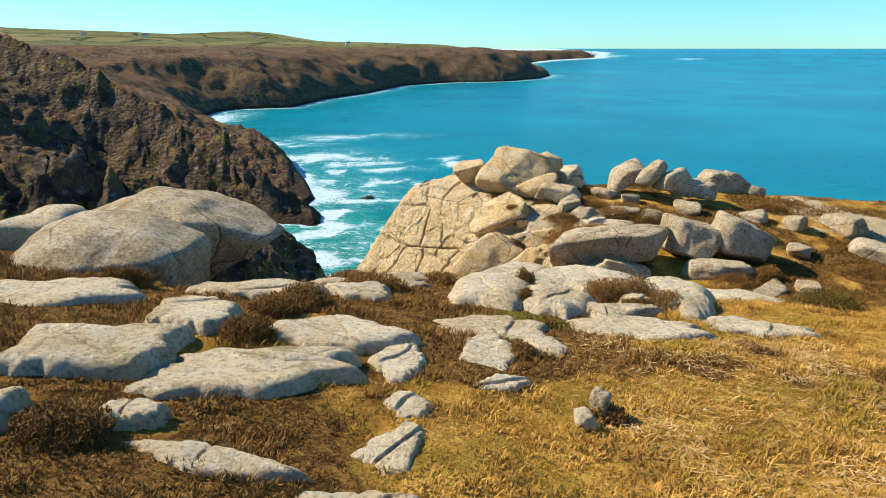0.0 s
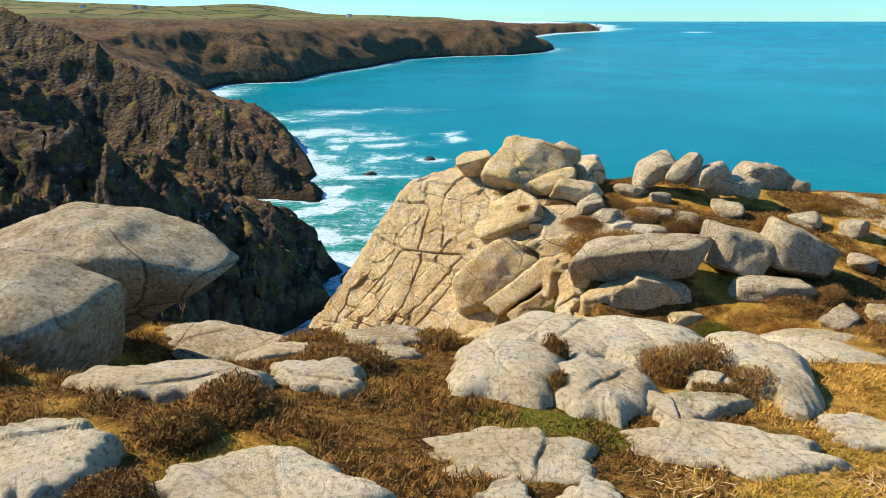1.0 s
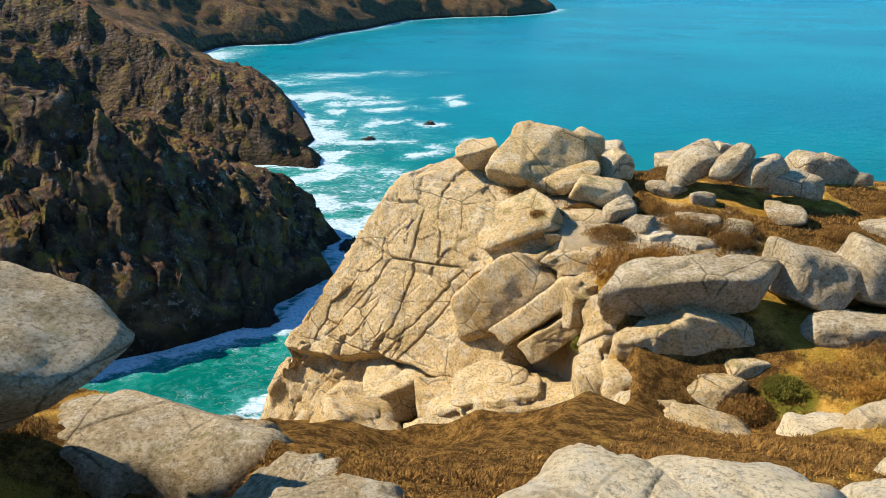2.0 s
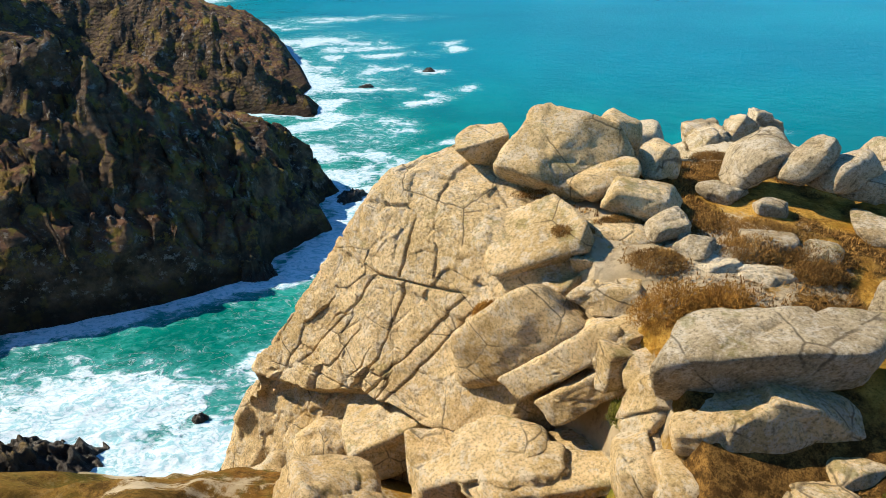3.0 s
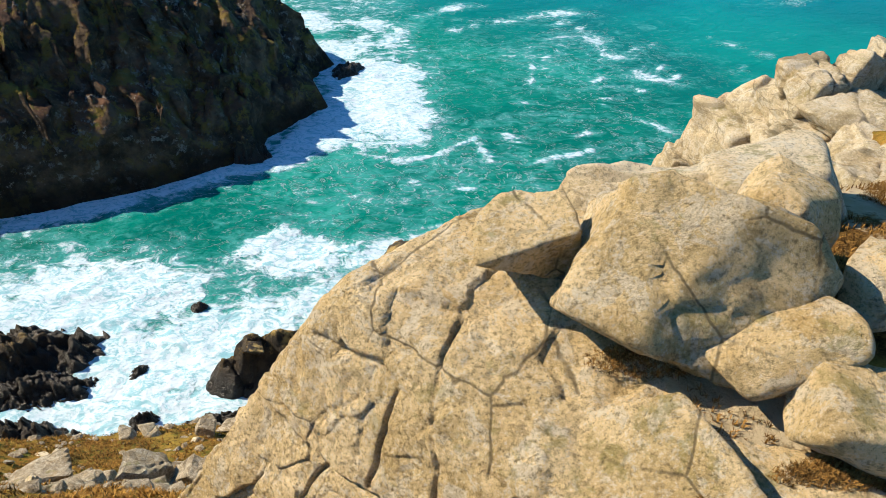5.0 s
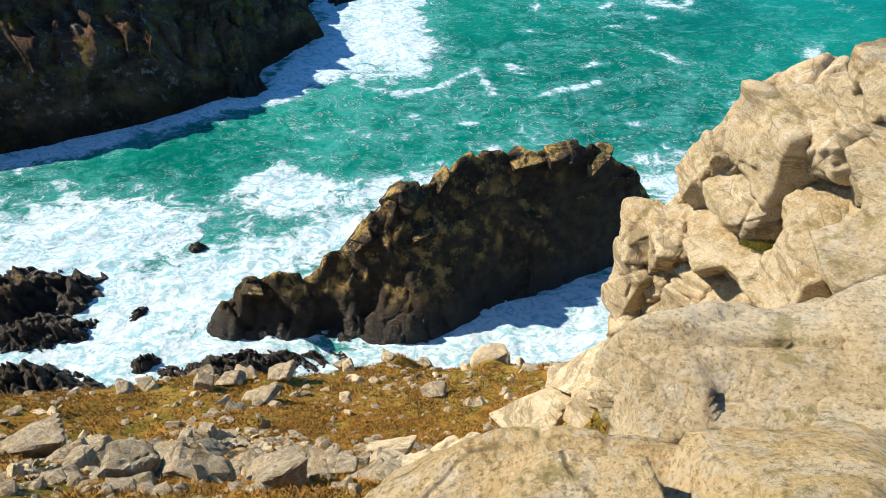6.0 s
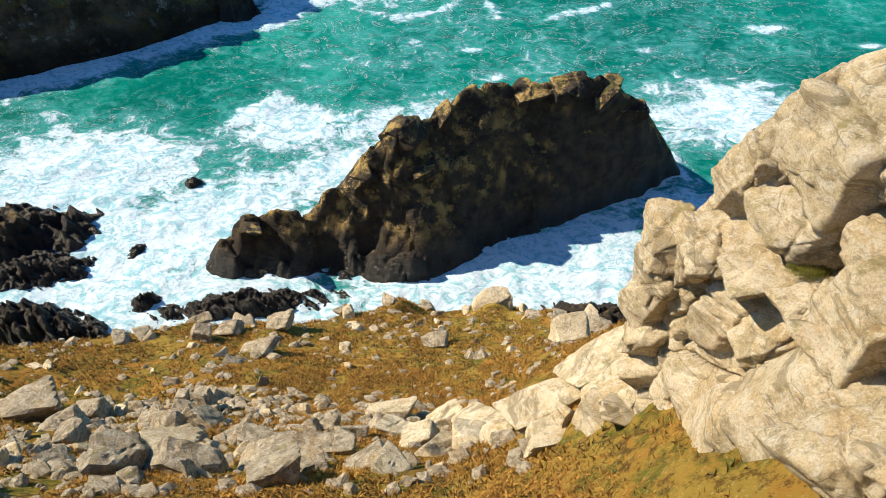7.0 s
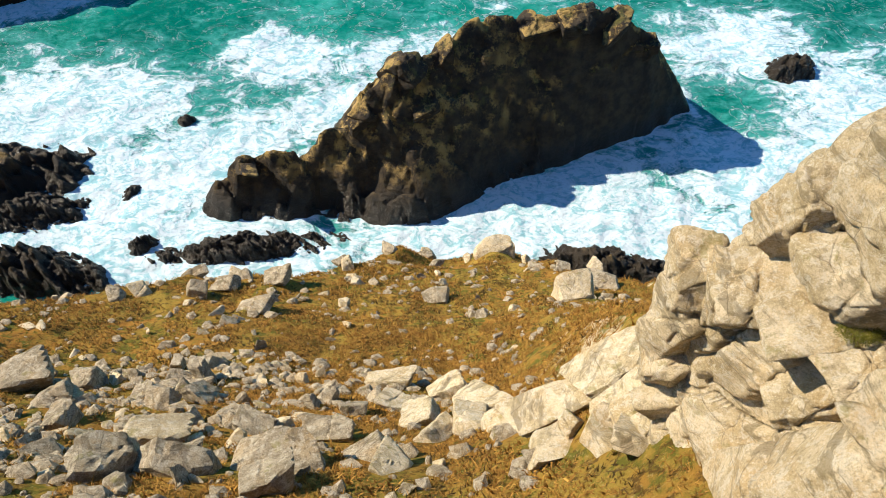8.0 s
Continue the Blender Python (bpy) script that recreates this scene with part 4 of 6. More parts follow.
# the great jointed buttress
def buttress():
    u, faces = BALLS[8]
    u = u + 0.55 * np.array([-0.45, -0.60, 0.66])  # more points towards the open face
    u = u / np.linalg.norm(u, axis=1)[:, None]
    centre = np.array([-0.7, 19.3, 82.6])
    planes = [((-0.588, -0.670, 0.453), 26.12), ((-0.05, -0.26, 0.963), 77.75), ((-0.62, 0.70, 0.40), None), ((0.8, 0.3, -0.1), None), ((0, 0, -1), None), ((0.5, -0.85, 0.1), None), ((0.2, 0.97, 0), None), ((-0.9, -0.2, -0.2), None)]
    through_points = {2: (-1.9, 20.1, 84.2), 3: (2.4, 18.5, 84.5), 4: (0, 19, 77.0), 5: (1.4, 16.6, 84.5), 6: (0.5, 20.9, 85.0), 7: (-4.4, 19.8, 80.5)}
    total, lean = 0.0, np.zeros((len(u), 3))
    for k, (nrm, h) in enumerate(planes):
        nrm = np.array(nrm) / np.linalg.norm(nrm)
        h = (nrm @ np.array(through_points[k]) if h is None else h) - nrm @ centre
        share = (np.maximum(u @ nrm, 0) / h) ** 26
        total = total + share
        lean = lean + share[:, None] * nrm
    v = u * total[:, None] ** (-1 / 26.0) + centre
    lean = lean / np.linalg.norm(lean, axis=1)[:, None]
    move = 0.10 * fbm(v, 1.6, 4, 201) + 0.04 * (ridged(v, 0.5, 4, 202) - 0.6) + 0.03 * fbm(v, 0.14, 3, 204)
    # joints of the face: where they run, across and down the slope of it
    face, down = np.array([-0.588, -0.670, 0.453]), np.array([-0.299, -0.341, -0.891])
    across = np.array([0.7516, -0.6596, 0.0])
    a, b = (v - np.array([-1.1, 19.0, 84.33])) @ across, (v - np.array([-1.1, 19.0, 84.33])) @ down
    a, b = a + 0.07 * fbm(v, 0.6, 3, 203), b + 0.07 * fbm(v + 40, 0.6, 3, 205)
    front = smooth(-0.1, 0.2, u @ face)
    near_joint = np.zeros(len(v))
    for ax, ay, bx, by in [(-0.6, -1.2, 0.2, -1.3), (0.2, -1.3, 1.0, -1.1), (-1.9, -0.1, -1.0, -0.4), (-1.0, -0.4, 0.0, 0.0), (0.0, 0.0, 2.0, -0.3), (0.0, 0.0, -0.2, 0.55), (-0.2, 0.55, -1.3, 2.3),
                           (0.67, -0.1, 0.6, 1.4), (0.6, 1.4, 0.2, 2.1), (2.0, -0.3, 1.4, 0.6), (1.4, 0.6, 0.5, 2.1), (2.2, -0.1, 1.8, 0.6), (1.8, 0.6, 0.7, 2.4),
                           (0.5, -1.2, 0.55, -0.15), (1.0, -1.1, 2.5, -1.0), (0.7, -1.9, 1.0, -1.1), (1.0, -1.1, 1.25, -0.35), (-1.2, 2.3, 0.8, 2.1), (-2.5, 2.1, -1.4, 2.9), (-2.6, 0.5, -1.9, 1.9)]:
        t = np.clip(((a - ax) * (bx - ax) + (b - ay) * (by - ay)) / ((bx - ax) ** 2 + (by - ay) ** 2), 0, 1)
        gap = np.hypot(a - ax - t * (bx - ax), b - ay - t * (by - ay))
        near_joint = np.maximum(near_joint, (np.exp(-(gap / 0.019) ** 2) + 0.12 * np.exp(-(gap / 0.07) ** 2)) * (0.35 + 0.65 * smooth(-0.5, 0.3, fbm(v, 0.9, 2, 214))))
    move = move - 0.09 * near_joint * front
    # the face steps out above the long joint and breaks into ledges low down
    move = move + 0.05 * np.tanh((-(b + 0.05 - 0.1 * a)) / 0.05) * front * smooth(-1.4, -0.8, a)
    ledge = b - 2.35 + 0.25 * a + 0.25 * fbm(v, 1.2, 3, 206)
    move = move - 0.5 * smooth(-0.06, 0.10, ledge) * front + 0.22 * (hashed(np.floor(a / 0.7 + 0.3 * b), np.floor(b / 0.55), a * 0, 5) - 0.3) * smooth(0, 0.3, ledge) * front
    edge, mark = joints(np.stack([a + 0.3 * b, b, a * 0], -1) + 0.05 * np.stack([fbm(v, 0.5, 3, 207), fbm(v, 0.5, 3, 208), a * 0], -1), (0.95, 0.7, 40.0), 209)
    high = smooth(-0.15, -0.5, b) * smooth(-1.2, -0.4, a)
    move = move + high * ((mark - 0.5) * 0.08 - 0.012 * np.exp(-(edge / 0.018) ** 2))
    edge, mark = joints(np.stack([a + 0.5 * b, b - 0.5 * a, a * 0], -1) + 0.05 * np.stack([fbm(v, 0.5, 3, 207), fbm(v, 0.5, 3, 208), a * 0], -1), (0.6, 1.1, 40.0), 210)
    # slightly turned blocks between the main joints
    edge2, mark2 = joints(np.stack([a * 0.9 + 0.45 * b, b - 0.35 * a, a * 0], -1) + 0.05 * np.stack([fbm(v, 0.7, 3, 211), fbm(v, 0.7, 3, 212), a * 0], -1), (1.25, 1.0, 40.0), 213)
    move = move + front * ((mark2 - 0.5) * 0.06 - 0.014 * np.exp(-(edge2 / 0.018) ** 2))
    low = smooth(0.9, 1.4, b - 0.5 * a) * front
    move = move + low * ((mark - 0.5) * 0.11 - 0.05 * np.exp(-(edge / 0.02) ** 2))
    move = move - 0.32 * np.exp(-((v[:, 0] - 1.95) / 0.65) ** 2 - ((v[:, 1] - 16.95) / 0.40) ** 2) * smooth(0.5, 0.9, lean[:, 2])
    v = v + lean * move[:, None]
    ob = new("granite_buttress", mesh_of("granite_buttress", v, faces, WARM_GRANITE))
    return tagged(ob, "great leaning granite buttress split by long joints", "rock buttress", "headland boulders")


BUTTRESS = buttress()
W = dict(material=WARM_GRANITE)
J = dict(material=WARM_GRANITE, parent=BUTTRESS)
KB = "rounded tan granite boulder wedged against the buttress"
rock("block", (1.28, 17.1, 84.28), (3.0, 1.35, 1.2), (-20, -41, -20), 211, KB, level=5, sharp=4, facets=3, cracks=0, boxy=0.2, **J)
rock("block", (1.85, 16.45, 84.35), (2.3, 0.75, 0.55), (-16, -42, -18), 212, KB, level=5, sharp=8, facets=3, cracks=1, boxy=0.15, **J)
rock("block", (2.15, 16.15, 84.05), (1.9, 0.65, 0.5), (-12, -40, -14), 214, KB, level=5, sharp=8, facets=3, cracks=1, boxy=0.15, **J)
hewn("block", (1.68, 17.8, 85.62), [((-0.48, -0.26, 0.84), 0.16), ((0.2, -0.7, -0.68), 0.46), ((0.85, 0.3, 0.4), 0.56), ((-0.75, -0.65, 0.1), 0.85), ((0.1, 1, 0.2), 0.75), ((-0.30, -0.85, 0.42), 0.44), ((0, 0, -1), 0.5), ((0.7, -0.6, 0.3), 0.72), ((-1, 0.2, 0.1), 0.85)],
     213, "flaked grey-patched granite block on the buttress", level=5, power=40, rough=0.05, **J)
rock("block", (1.0, 16.1, 82.9), (1.7, 1.2, 0.8), (0, -10, 6), 219, KB, level=5, sharp=9, cracks=2, **J)
rock("block", (1.45, 15.7, 82.85), (2.5, 1.8, 0.9), (0, -6, 4), 215, KB, level=5, sharp=10, cracks=0, broken=0.8, **J)
rock("granite_boulder", (2.35, 15.7, 84.75), (0.5, 0.45, 0.75), (0, 0, 10), 221, level=4, cracks=0, **W)
rock("granite_boulder", (2.95, 15.45, 84.75), (1.05, 0.8, 0.65), (0, -12, 10), 220, level=5, cracks=1, **W)
rock("granite_boulder", (3.45, 14.5, 84.9), (1.75, 1.1, 0.85), (0, -8, 10), 226, "blocky tan granite boulder under a long one", level=5, sharp=11, cracks=1, **W)
rock("granite_boulder", (4.3, 14.55, 85.0), (1.6, 1.0, 0.6), (0, 16, -4), 227, "blocky tan granite boulder under a long one", level=5, sharp=11, cracks=1, **W)
rock("granite_boulder", (3.2, 13.9, 84.35), (1.8, 1.2, 0.8), (0, 8, 0), 228, level=5, sharp=10, cracks=1, **W)
for k, (x, y, z, lx, ly, lz) in enumerate([(2.55, 14.4, 84.1, 1.1, 1.1, 1.3), (2.75, 15.05, 84.65, 0.9, 0.9, 0.9), (2.55, 16.15, 84.6, 1.0, 0.9, 1.0), (2.2, 13.6, 83.4, 1.3, 1.2, 1.4), (3.1, 13.35, 84.25, 0.9, 0.7, 0.8), (2.9, 16.0, 84.8, 0.8, 0.8, 0.6), (3.9, 13.6, 84.4, 1.0, 0.8, 0.7)]):
    rock("granite_boulder", (x, y, z), (lx, ly, lz), (8 * math.sin(k * 1.7), 12 * math.sin(k * 2.3), 35 * k), 821 + k, "tan granite block wedged in the gully", level=5, sharp=13, cracks=1, **W)
rock("granite_boulder", (4.7, 13.95, 84.6), (1.1, 0.7, 0.5), (0, 10, 10), 246, level=5, cracks=0, **W)
rock("granite_boulder", (2.75, 13.0, 83.9), (1.7, 1.7, 1.7), (0, -10, 20), 247, "tan granite ledge in the gully", level=5, broken=0.8, sharp=13, **W)
rock("granite_boulder", (3.7, 12.6, 84.25), (1.9, 1.3, 0.9), (0, 8, -14), 248, "tan granite ledge in the gully", level=5, sharp=12, **W)
rock("granite_boulder", (2.0, 12.3, 83.5), (1.8, 1.6, 1.6), (0, -14, 0), 249, "tan granite ledge in the gully", level=5, broken=0.8, sharp=13, **W)
rock("granite_boulder", (5.2, 12.4, 84.55), (1.7, 1.1, 0.6), (0, 6, 10), 250, "pale granite ledge in the mossy dip", level=5, sharp=10, material=PALE_GRANITE)
rock("block", (-0.6, 17.9, 81.8), (2.6, 1.8, 1.3), (-10, -14, 8), 217, level=5, cracks=0, broken=0.8, sharp=13, **J)
rock("block", (-2.0, 18.4, 80.6), (2.3, 1.7, 1.7), (-10, 8, 14), 218, level=5, cracks=0, broken=0.8, sharp=13, **J)
rock("block", (-3.9, 19.9, 79.6), (1.9, 1.6, 3.0), (0, 18, 20), 216, level=5, cracks=0, broken=0.8, sharp=13, **J)
rock("block", (0.4, 16.5, 82.2), (1.9, 1.6, 1.1), (0, -14, 0), 222, level=5, cracks=0, broken=0.8, sharp=13, **J)
rock("granite_boulder", (0.0, 14.6, 82.6), (1.9, 1.5, 0.9), (0, -8, 5), 223, level=5, cracks=0, broken=0.8, **W)
rock("granite_boulder", (-1.5, 15.8, 82.0), (1.9, 1.6, 1.2), (0, 14, 5), 224, level=5, cracks=0, broken=0.8, **W)
rock("granite_boulder", (-3.2, 17.4, 80.0), (2.2, 1.8, 1.6), (0, 10, 25), 225, level=5, cracks=0, broken=0.8, **W)

slab((2.6, 17.9), (2.0, 0.7), -24, 242, 0.16, (0, 0), "bare tan granite ledge behind the buttress", WARM_GRANITE, 0.2, 3.0)
slab((4.0, 17.1), (1.3, 0.6), -10, 243, 0.1, (0, 0), "bare pale granite ledge behind the buttress", PALE_GRANITE, 0.2, 3.0)
slab((4.6, 16.6), (1.0, 0.5), -10, 244, 0.1, (0, 0), "bare pale granite ledge behind the buttress", PALE_GRANITE, 0.2, 3.0)

for k, (x, y, z, lx, ly, lz, rz) in enumerate([(2.55, 16.75, 85.22, 1.3, 0.9, 0.45, -20), (2.75, 16.15, 85.02, 0.9, 0.8, 0.5, 25), (3.35, 17.35, 85.62, 1.1, 0.5, 0.3, -14), (3.9, 16.75, 85.62, 0.8, 0.45, 0.3, 8), (2.35, 17.35, 85.42, 0.9, 0.6, 0.35, -30)]):
    rock("granite_ledge", (x, y, z), (lx, ly, lz), (-6 + 5 * k % 9, -10 + 4 * k % 7, rz), 841 + k, "pale lichened granite ledge beside heather", "rock ledge", material=(WARM_GRANITE, WARM_GRANITE, PALE_GRANITE, PALE_GRANITE, WARM_GRANITE)[k], level=5, sharp=14, facets=3, cracks=1, broken=0.6, step=0.1)

# capping boulders
rock("capstone", (0.90, 20.1, 86.34), (1.25, 1.0, 0.88), (0, -10, 6), 231, "squared tan granite capstone perched on the buttress", level=5, sharp=13, facets=7, cracks=0, **W)
hewn("capstone", (2.25, 19.6, 86.32), [((-0.81, 0.25, 0.54), 0.99), ((-0.13, 0.68, 0.72), 0.87), ((0.35, 0.45, 0.82), 0.77), ((0.86, 0.06, 0.51), 1.03), ((0.77, -0.5, -0.38), 0.93), ((0.36, -0.45, -0.82), 0.86), ((-0.46, -0.58, -0.67), 0.82), ((-0.91, 0.35, 0.24), 1.03), ((0.08, -0.8, 0.58), 0.62), ((0, 0.82, -0.57), 0.8), ((-0.25, -0.55, 0.78), 0.66)],
     232, "tall tan granite capstone perched on the buttress", material=WARM_GRANITE, power=44, rough=0.03, broken=1.0)
rock("capstone", (2.8, 18.85, 86.18), (1.5, 0.95, 0.55), (0, -22, -6), 233, "smooth tan granite capstone leaning on a taller one", material=WARM_GRANITE, level=5, sharp=5, facets=4, cracks=0)
rock("capstone", (3.2, 18.2, 86.12), (1.35, 0.9, 0.48), (0, 6, -14), 234, "flat tan granite capstone beside a taller one", material=WARM_GRANITE, level=5, sharp=5, facets=4, cracks=1)
rock("capstone", (3.75, 19.4, 86.3), (0.65, 0.6, 0.7), (0, 0, 30), 235, "small tan granite block among capstones", **W)
rock("capstone", (3.45, 17.5, 85.95), (0.7, 0.6, 0.5), (0, -10, 10), 236, "small grey granite block among capstones", cracks=2)
rock("capstone", (3.2, 20.3, 86.45), (1.0, 0.9, 0.95), (0, 10, 0), 237, "tan granite block behind the tall capstone", **W)
rock("capstone", (3.7, 17.1, 85.8), (0.6, 0.5, 0.35), (0, 0, -20), 238, "small grey granite block among capstones")
rock("granite_boulder", (2.5, 21.7, 85.42), (2.8, 1.6, 1.7), (0, 6, 8), 239, "pale granite boulder on the cliff brink", level=5, cracks=1, broken=0.8, material=PALE_GRANITE)
rock("granite_boulder", (4.0, 21.9, 85.5), (2.0, 1.6, 1.6), (0, -5, 10), 240, "pale granite boulder on the cliff brink", level=5, cracks=1, material=PALE_GRANITE)
rock("granite_boulder", (3.1, 20.95, 85.55), (1.5, 1.2, 1.2), (0, 5, 40), 241, "pale granite boulder on the cliff brink", level=5, cracks=1, material=PALE_GRANITE)

# the row of long boulders to the right of the buttress
rock("granite_boulder", (3.98, 14.85, 85.60), (2.85, 1.4, 0.92), (0, -10, -14), 251, "long smooth grey-tan granite boulder lying aslant", level=5, sharp=4, facets=4, cracks=1)
rock("granite_boulder", (5.85, 15.0, 85.65), (1.35, 1.2, 1.05), (0, 20, 10), 252, "upright grey granite boulder in a row", level=5, sharp=6, facets=6, cracks=0)
rock("granite_boulder", (7.05, 15.05, 85.65), (1.65, 1.3, 0.95), (0, 32, -6), 253, "pointed grey granite boulder in a row", level=5, sharp=6, facets=5, cracks=0)
rock("granite_boulder", (6.2, 14.2, 85.2), (1.5, 0.9, 0.55), (0, 2, 8), 254, "low grey granite boulder among moss", level=4, sharp=8)

# the far row on the skyline
T = dict(group="skyline boulders")
rock("granite_boulder", (5.4, 19.2, 86.45), (1.35, 1.0, 0.6), (0, -24, 0), 261, "smooth grey granite boulder on the skyline", level=4, sharp=4.5, **T)
rock("granite_boulder", (5.95, 18.7, 86.55), (1.05, 0.7, 0.5), (0, -40, 0), 262, "smooth grey granite boulder on the skyline", level=4, sharp=4.5, **T)
rock("granite_boulder", (6.55, 18.6, 86.4), (1.1, 0.8, 0.6), (0, -26, 0), 263, "smooth grey granite boulder on the skyline", level=4, sharp=4.5, **T)
rock("granite_boulder", (7.25, 18.6, 86.15), (1.4, 1.0, 0.6), (0, 4, 0), 264, "smooth grey granite boulder on the skyline", level=4, sharp=4.5, **T)
rock("granite_boulder", (8.75, 20.6, 85.85), (1.5, 1.2, 1.0), (0, 14, 10), 265, "upright grey granite boulder on the skyline", level=4, sharp=10, **T)
for k, (x, y, lx, ly, lz) in enumerate([(5.3, 18.3, 0.6, 0.5, 0.35), (4.75, 18.9, 0.9, 0.7, 0.35), (6.75, 17.7, 1.1, 0.8, 0.35), (8.4, 17.3, 0.75, 0.65, 0.4), (5.5, 17.0, 0.7, 0.6, 0.3),
                                        (9.3, 16.9, 0.8, 0.7, 0.5), (8.8, 15.6, 0.75, 0.6, 0.35), (10.6, 16.9, 1.35, 1.0, 0.7), (10.7, 15.6, 1.3, 1.0, 0.5), (4.9, 17.3, 0.9, 0.6, 0.25),
                                        (6.9, 13.0, 0.9, 0.5, 0.3), (7.8, 13.3, 0.6, 0.5, 0.3), (10.0, 21.2, 1.1, 0.9, 0.6)]):
    rock("granite_boulder", (x, y, ground_at(x, y) + lz * 0.2), (lx, ly, lz), (0, 8 * math.sin(k * 2.4), 40 * k), 271 + k, "low grey granite boulder in heather", level=4, sharp=7, cracks=k % 2, **T)

# the nose of the headland: big blocks above the sea
def crag_wall(centre, planes, seed, bed, label):
    """A massive jointed wall: a body bounded by planes through given points, split into tilted beds."""
    u, faces = BALLS[8]
    centre = np.array(centre)
    total, lean = 0.0, np.zeros((len(u), 3))
    for nrm, at in planes:
        nrm = np.array(nrm) / np.linalg.norm(nrm)
        share = (np.maximum(u @ nrm, 0) / (nrm @ (np.array(at) - centre))) ** 22
        total = total + share
        lean = lean + share[:, None] * nrm
    v = u * total[:, None] ** (-1 / 22.0) + centre
    lean = lean / np.linalg.norm(lean, axis=1)[:, None]
    axes = np.array(Euler([radians(a) for a in bed]).to_matrix())
    q = v @ axes + 0.16 * np.stack([fbm(v, 1.1, 3, seed + k) for k in range(3)], -1)
    edge, mark, at_ = joints(q, (3.6, 2.6, 1.7), seed + 5, True)
    edge2, mark2, at2 = joints(q + 3.3, (1.7, 1.2, 0.7), seed + 9, True)

    def tilts(m, place, steep):
        # each block's face leans its own way
        g = np.stack([(m * 17.31) % 1.0, (m * 41.7) % 1.0, (m * 73.9) % 1.0], -1) - 0.5
        return steep * (g * place).sum(1)

    torn = smooth(-0.25, 0.35, fbm(v, 3.0, 2, seed + 13))
    move = 0.16 * fbm(v, 1.8, 4, seed + 3) + 0.05 * (ridged(v, 0.5, 4, seed + 4) - 0.6) + 0.025 * fbm(v, 0.13, 3, seed + 7)
    move = move + (mark - 0.5) * 0.75 + tilts(mark, at_, 0.36) - 0.20 * np.exp(-(edge / 0.06) ** 2)
    move = move + torn * ((mark2 - 0.5) * 0.20 + tilts(mark2, at2, 0.30) - 0.08 * np.exp(-(edge2 / 0.035) ** 2))
    v = v + lean * move[:, None] - centre
    ob = new("granite_crag", mesh_of("granite_crag", v, faces, CREAM_GRANITE))
    ob.location = centre
    return tagged(ob, label, "granite crag", "blocks of the headland's nose")


crag_wall((9.6, 30.6, 77.0), [((-0.84, -0.41, 0.35), (7.5, 31.0, 77.7)), ((-0.6, 0.8, 0.1), (6.1, 33.3, 76.0)), ((-0.45, -0.2, 0.86), (8.4, 31.2, 81.0)), ((0.1, 0, 1), (10.5, 31, 82.6)), ((1, 0, 0), (13.5, 31, 78)), ((0, 1, 0.1), (9, 34.4, 78)),
                              ((-0.3, -0.9, 0.3), (8.6, 27.6, 78.2)), ((0, 0, -1), (9, 30, 70.0)), ((-1, 0.1, -0.1), (5.9, 32.5, 75.5)), ((-0.7, -0.65, 0.3), (7.4, 29.4, 75.8))], 851, (-18, -32, 12), "massive pale granite crag split into tilted beds")

N = dict(group="blocks of the headland's nose", level=5, sharp=26, facets=3, cracks=2, rough=0.07, boxy=0.30, material=CREAM_GRANITE, category="granite block", broken=0.9, step=0.15)
rock("granite_block", (8.55, 31.70, 81.20), (3.20, 2.60, 2.56), (0, -20, 10), 301, "pale jointed granite block on the headland's nose", **N)
rock("granite_block", (9.15, 32.70, 80.10), (3.20, 2.60, 3.07), (0, -12, 8), 302, "pale jointed granite block on the headland's nose", **N)
rock("granite_block", (7.60, 33.00, 78.90), (2.43, 1.82, 3.07), (0, 24, 6), 303, "tall pale granite block on the headland's nose", **N)
rock("granite_block", (8.00, 31.40, 79.20), (2.94, 2.21, 1.41), (0, -16, 6), 304, "overhanging tan granite block with turf below", **N)
rock("granite_block", (6.85, 32.30, 77.20), (2.69, 2.21, 1.79), (0, -24, 0), 305, "tan granite block in the headland wall", **N)
rock("granite_block", (6.05, 33.10, 76.80), (2.05, 1.82, 1.54), (0, -24, 0), 306, "tan granite block in the headland wall", **N)
rock("granite_block", (5.95, 32.60, 75.10), (1.66, 1.56, 2.56), (0, 4, 10), 307, "tan granite block in the headland wall", **N)
rock("granite_block", (7.55, 30.90, 76.40), (2.69, 2.21, 2.30), (0, -6, 20), 308, "tan granite block in the headland wall", **N)
rock("granite_block", (7.45, 31.30, 77.80), (2.43, 1.95, 1.02), (0, -14, 10), 309, "tan granite block in the headland wall", **N)
rock("granite_block", (7.95, 29.80, 78.20), (1.66, 1.43, 1.66), (0, -24, 10), 310, "tan granite block in the headland wall", **N)
rock("granite_block", (7.75, 30.00, 76.60), (1.79, 1.43, 1.41), (0, -30, 0), 311, "tan granite block in the headland wall", **N)
rock("granite_block", (8.85, 29.90, 79.90), (2.05, 1.69, 1.54), (0, -10, 5), 312, "tan granite block in the headland wall", **N)
rock("granite_block", (8.25, 28.70, 79.50), (2.18, 1.82, 1.79), (0, -16, 5), 313, "tan granite block in the headland wall", **N)
rock("granite_block", (7.75, 29.00, 75.70), (1.92, 1.69, 2.82), (0, -8, 10), 314, "tan granite block in the headland wall", **N)
rock("granite_block", (8.25, 28.10, 78.60), (2.56, 2.08, 1.28), (0, -18, 0), 315, "tan granite block in the headland wall", **N)
rock("granite_block", (8.05, 27.40, 77.20), (1.92, 1.69, 1.92), (0, -14, 10), 316, "tan granite block in the headland wall", **N)
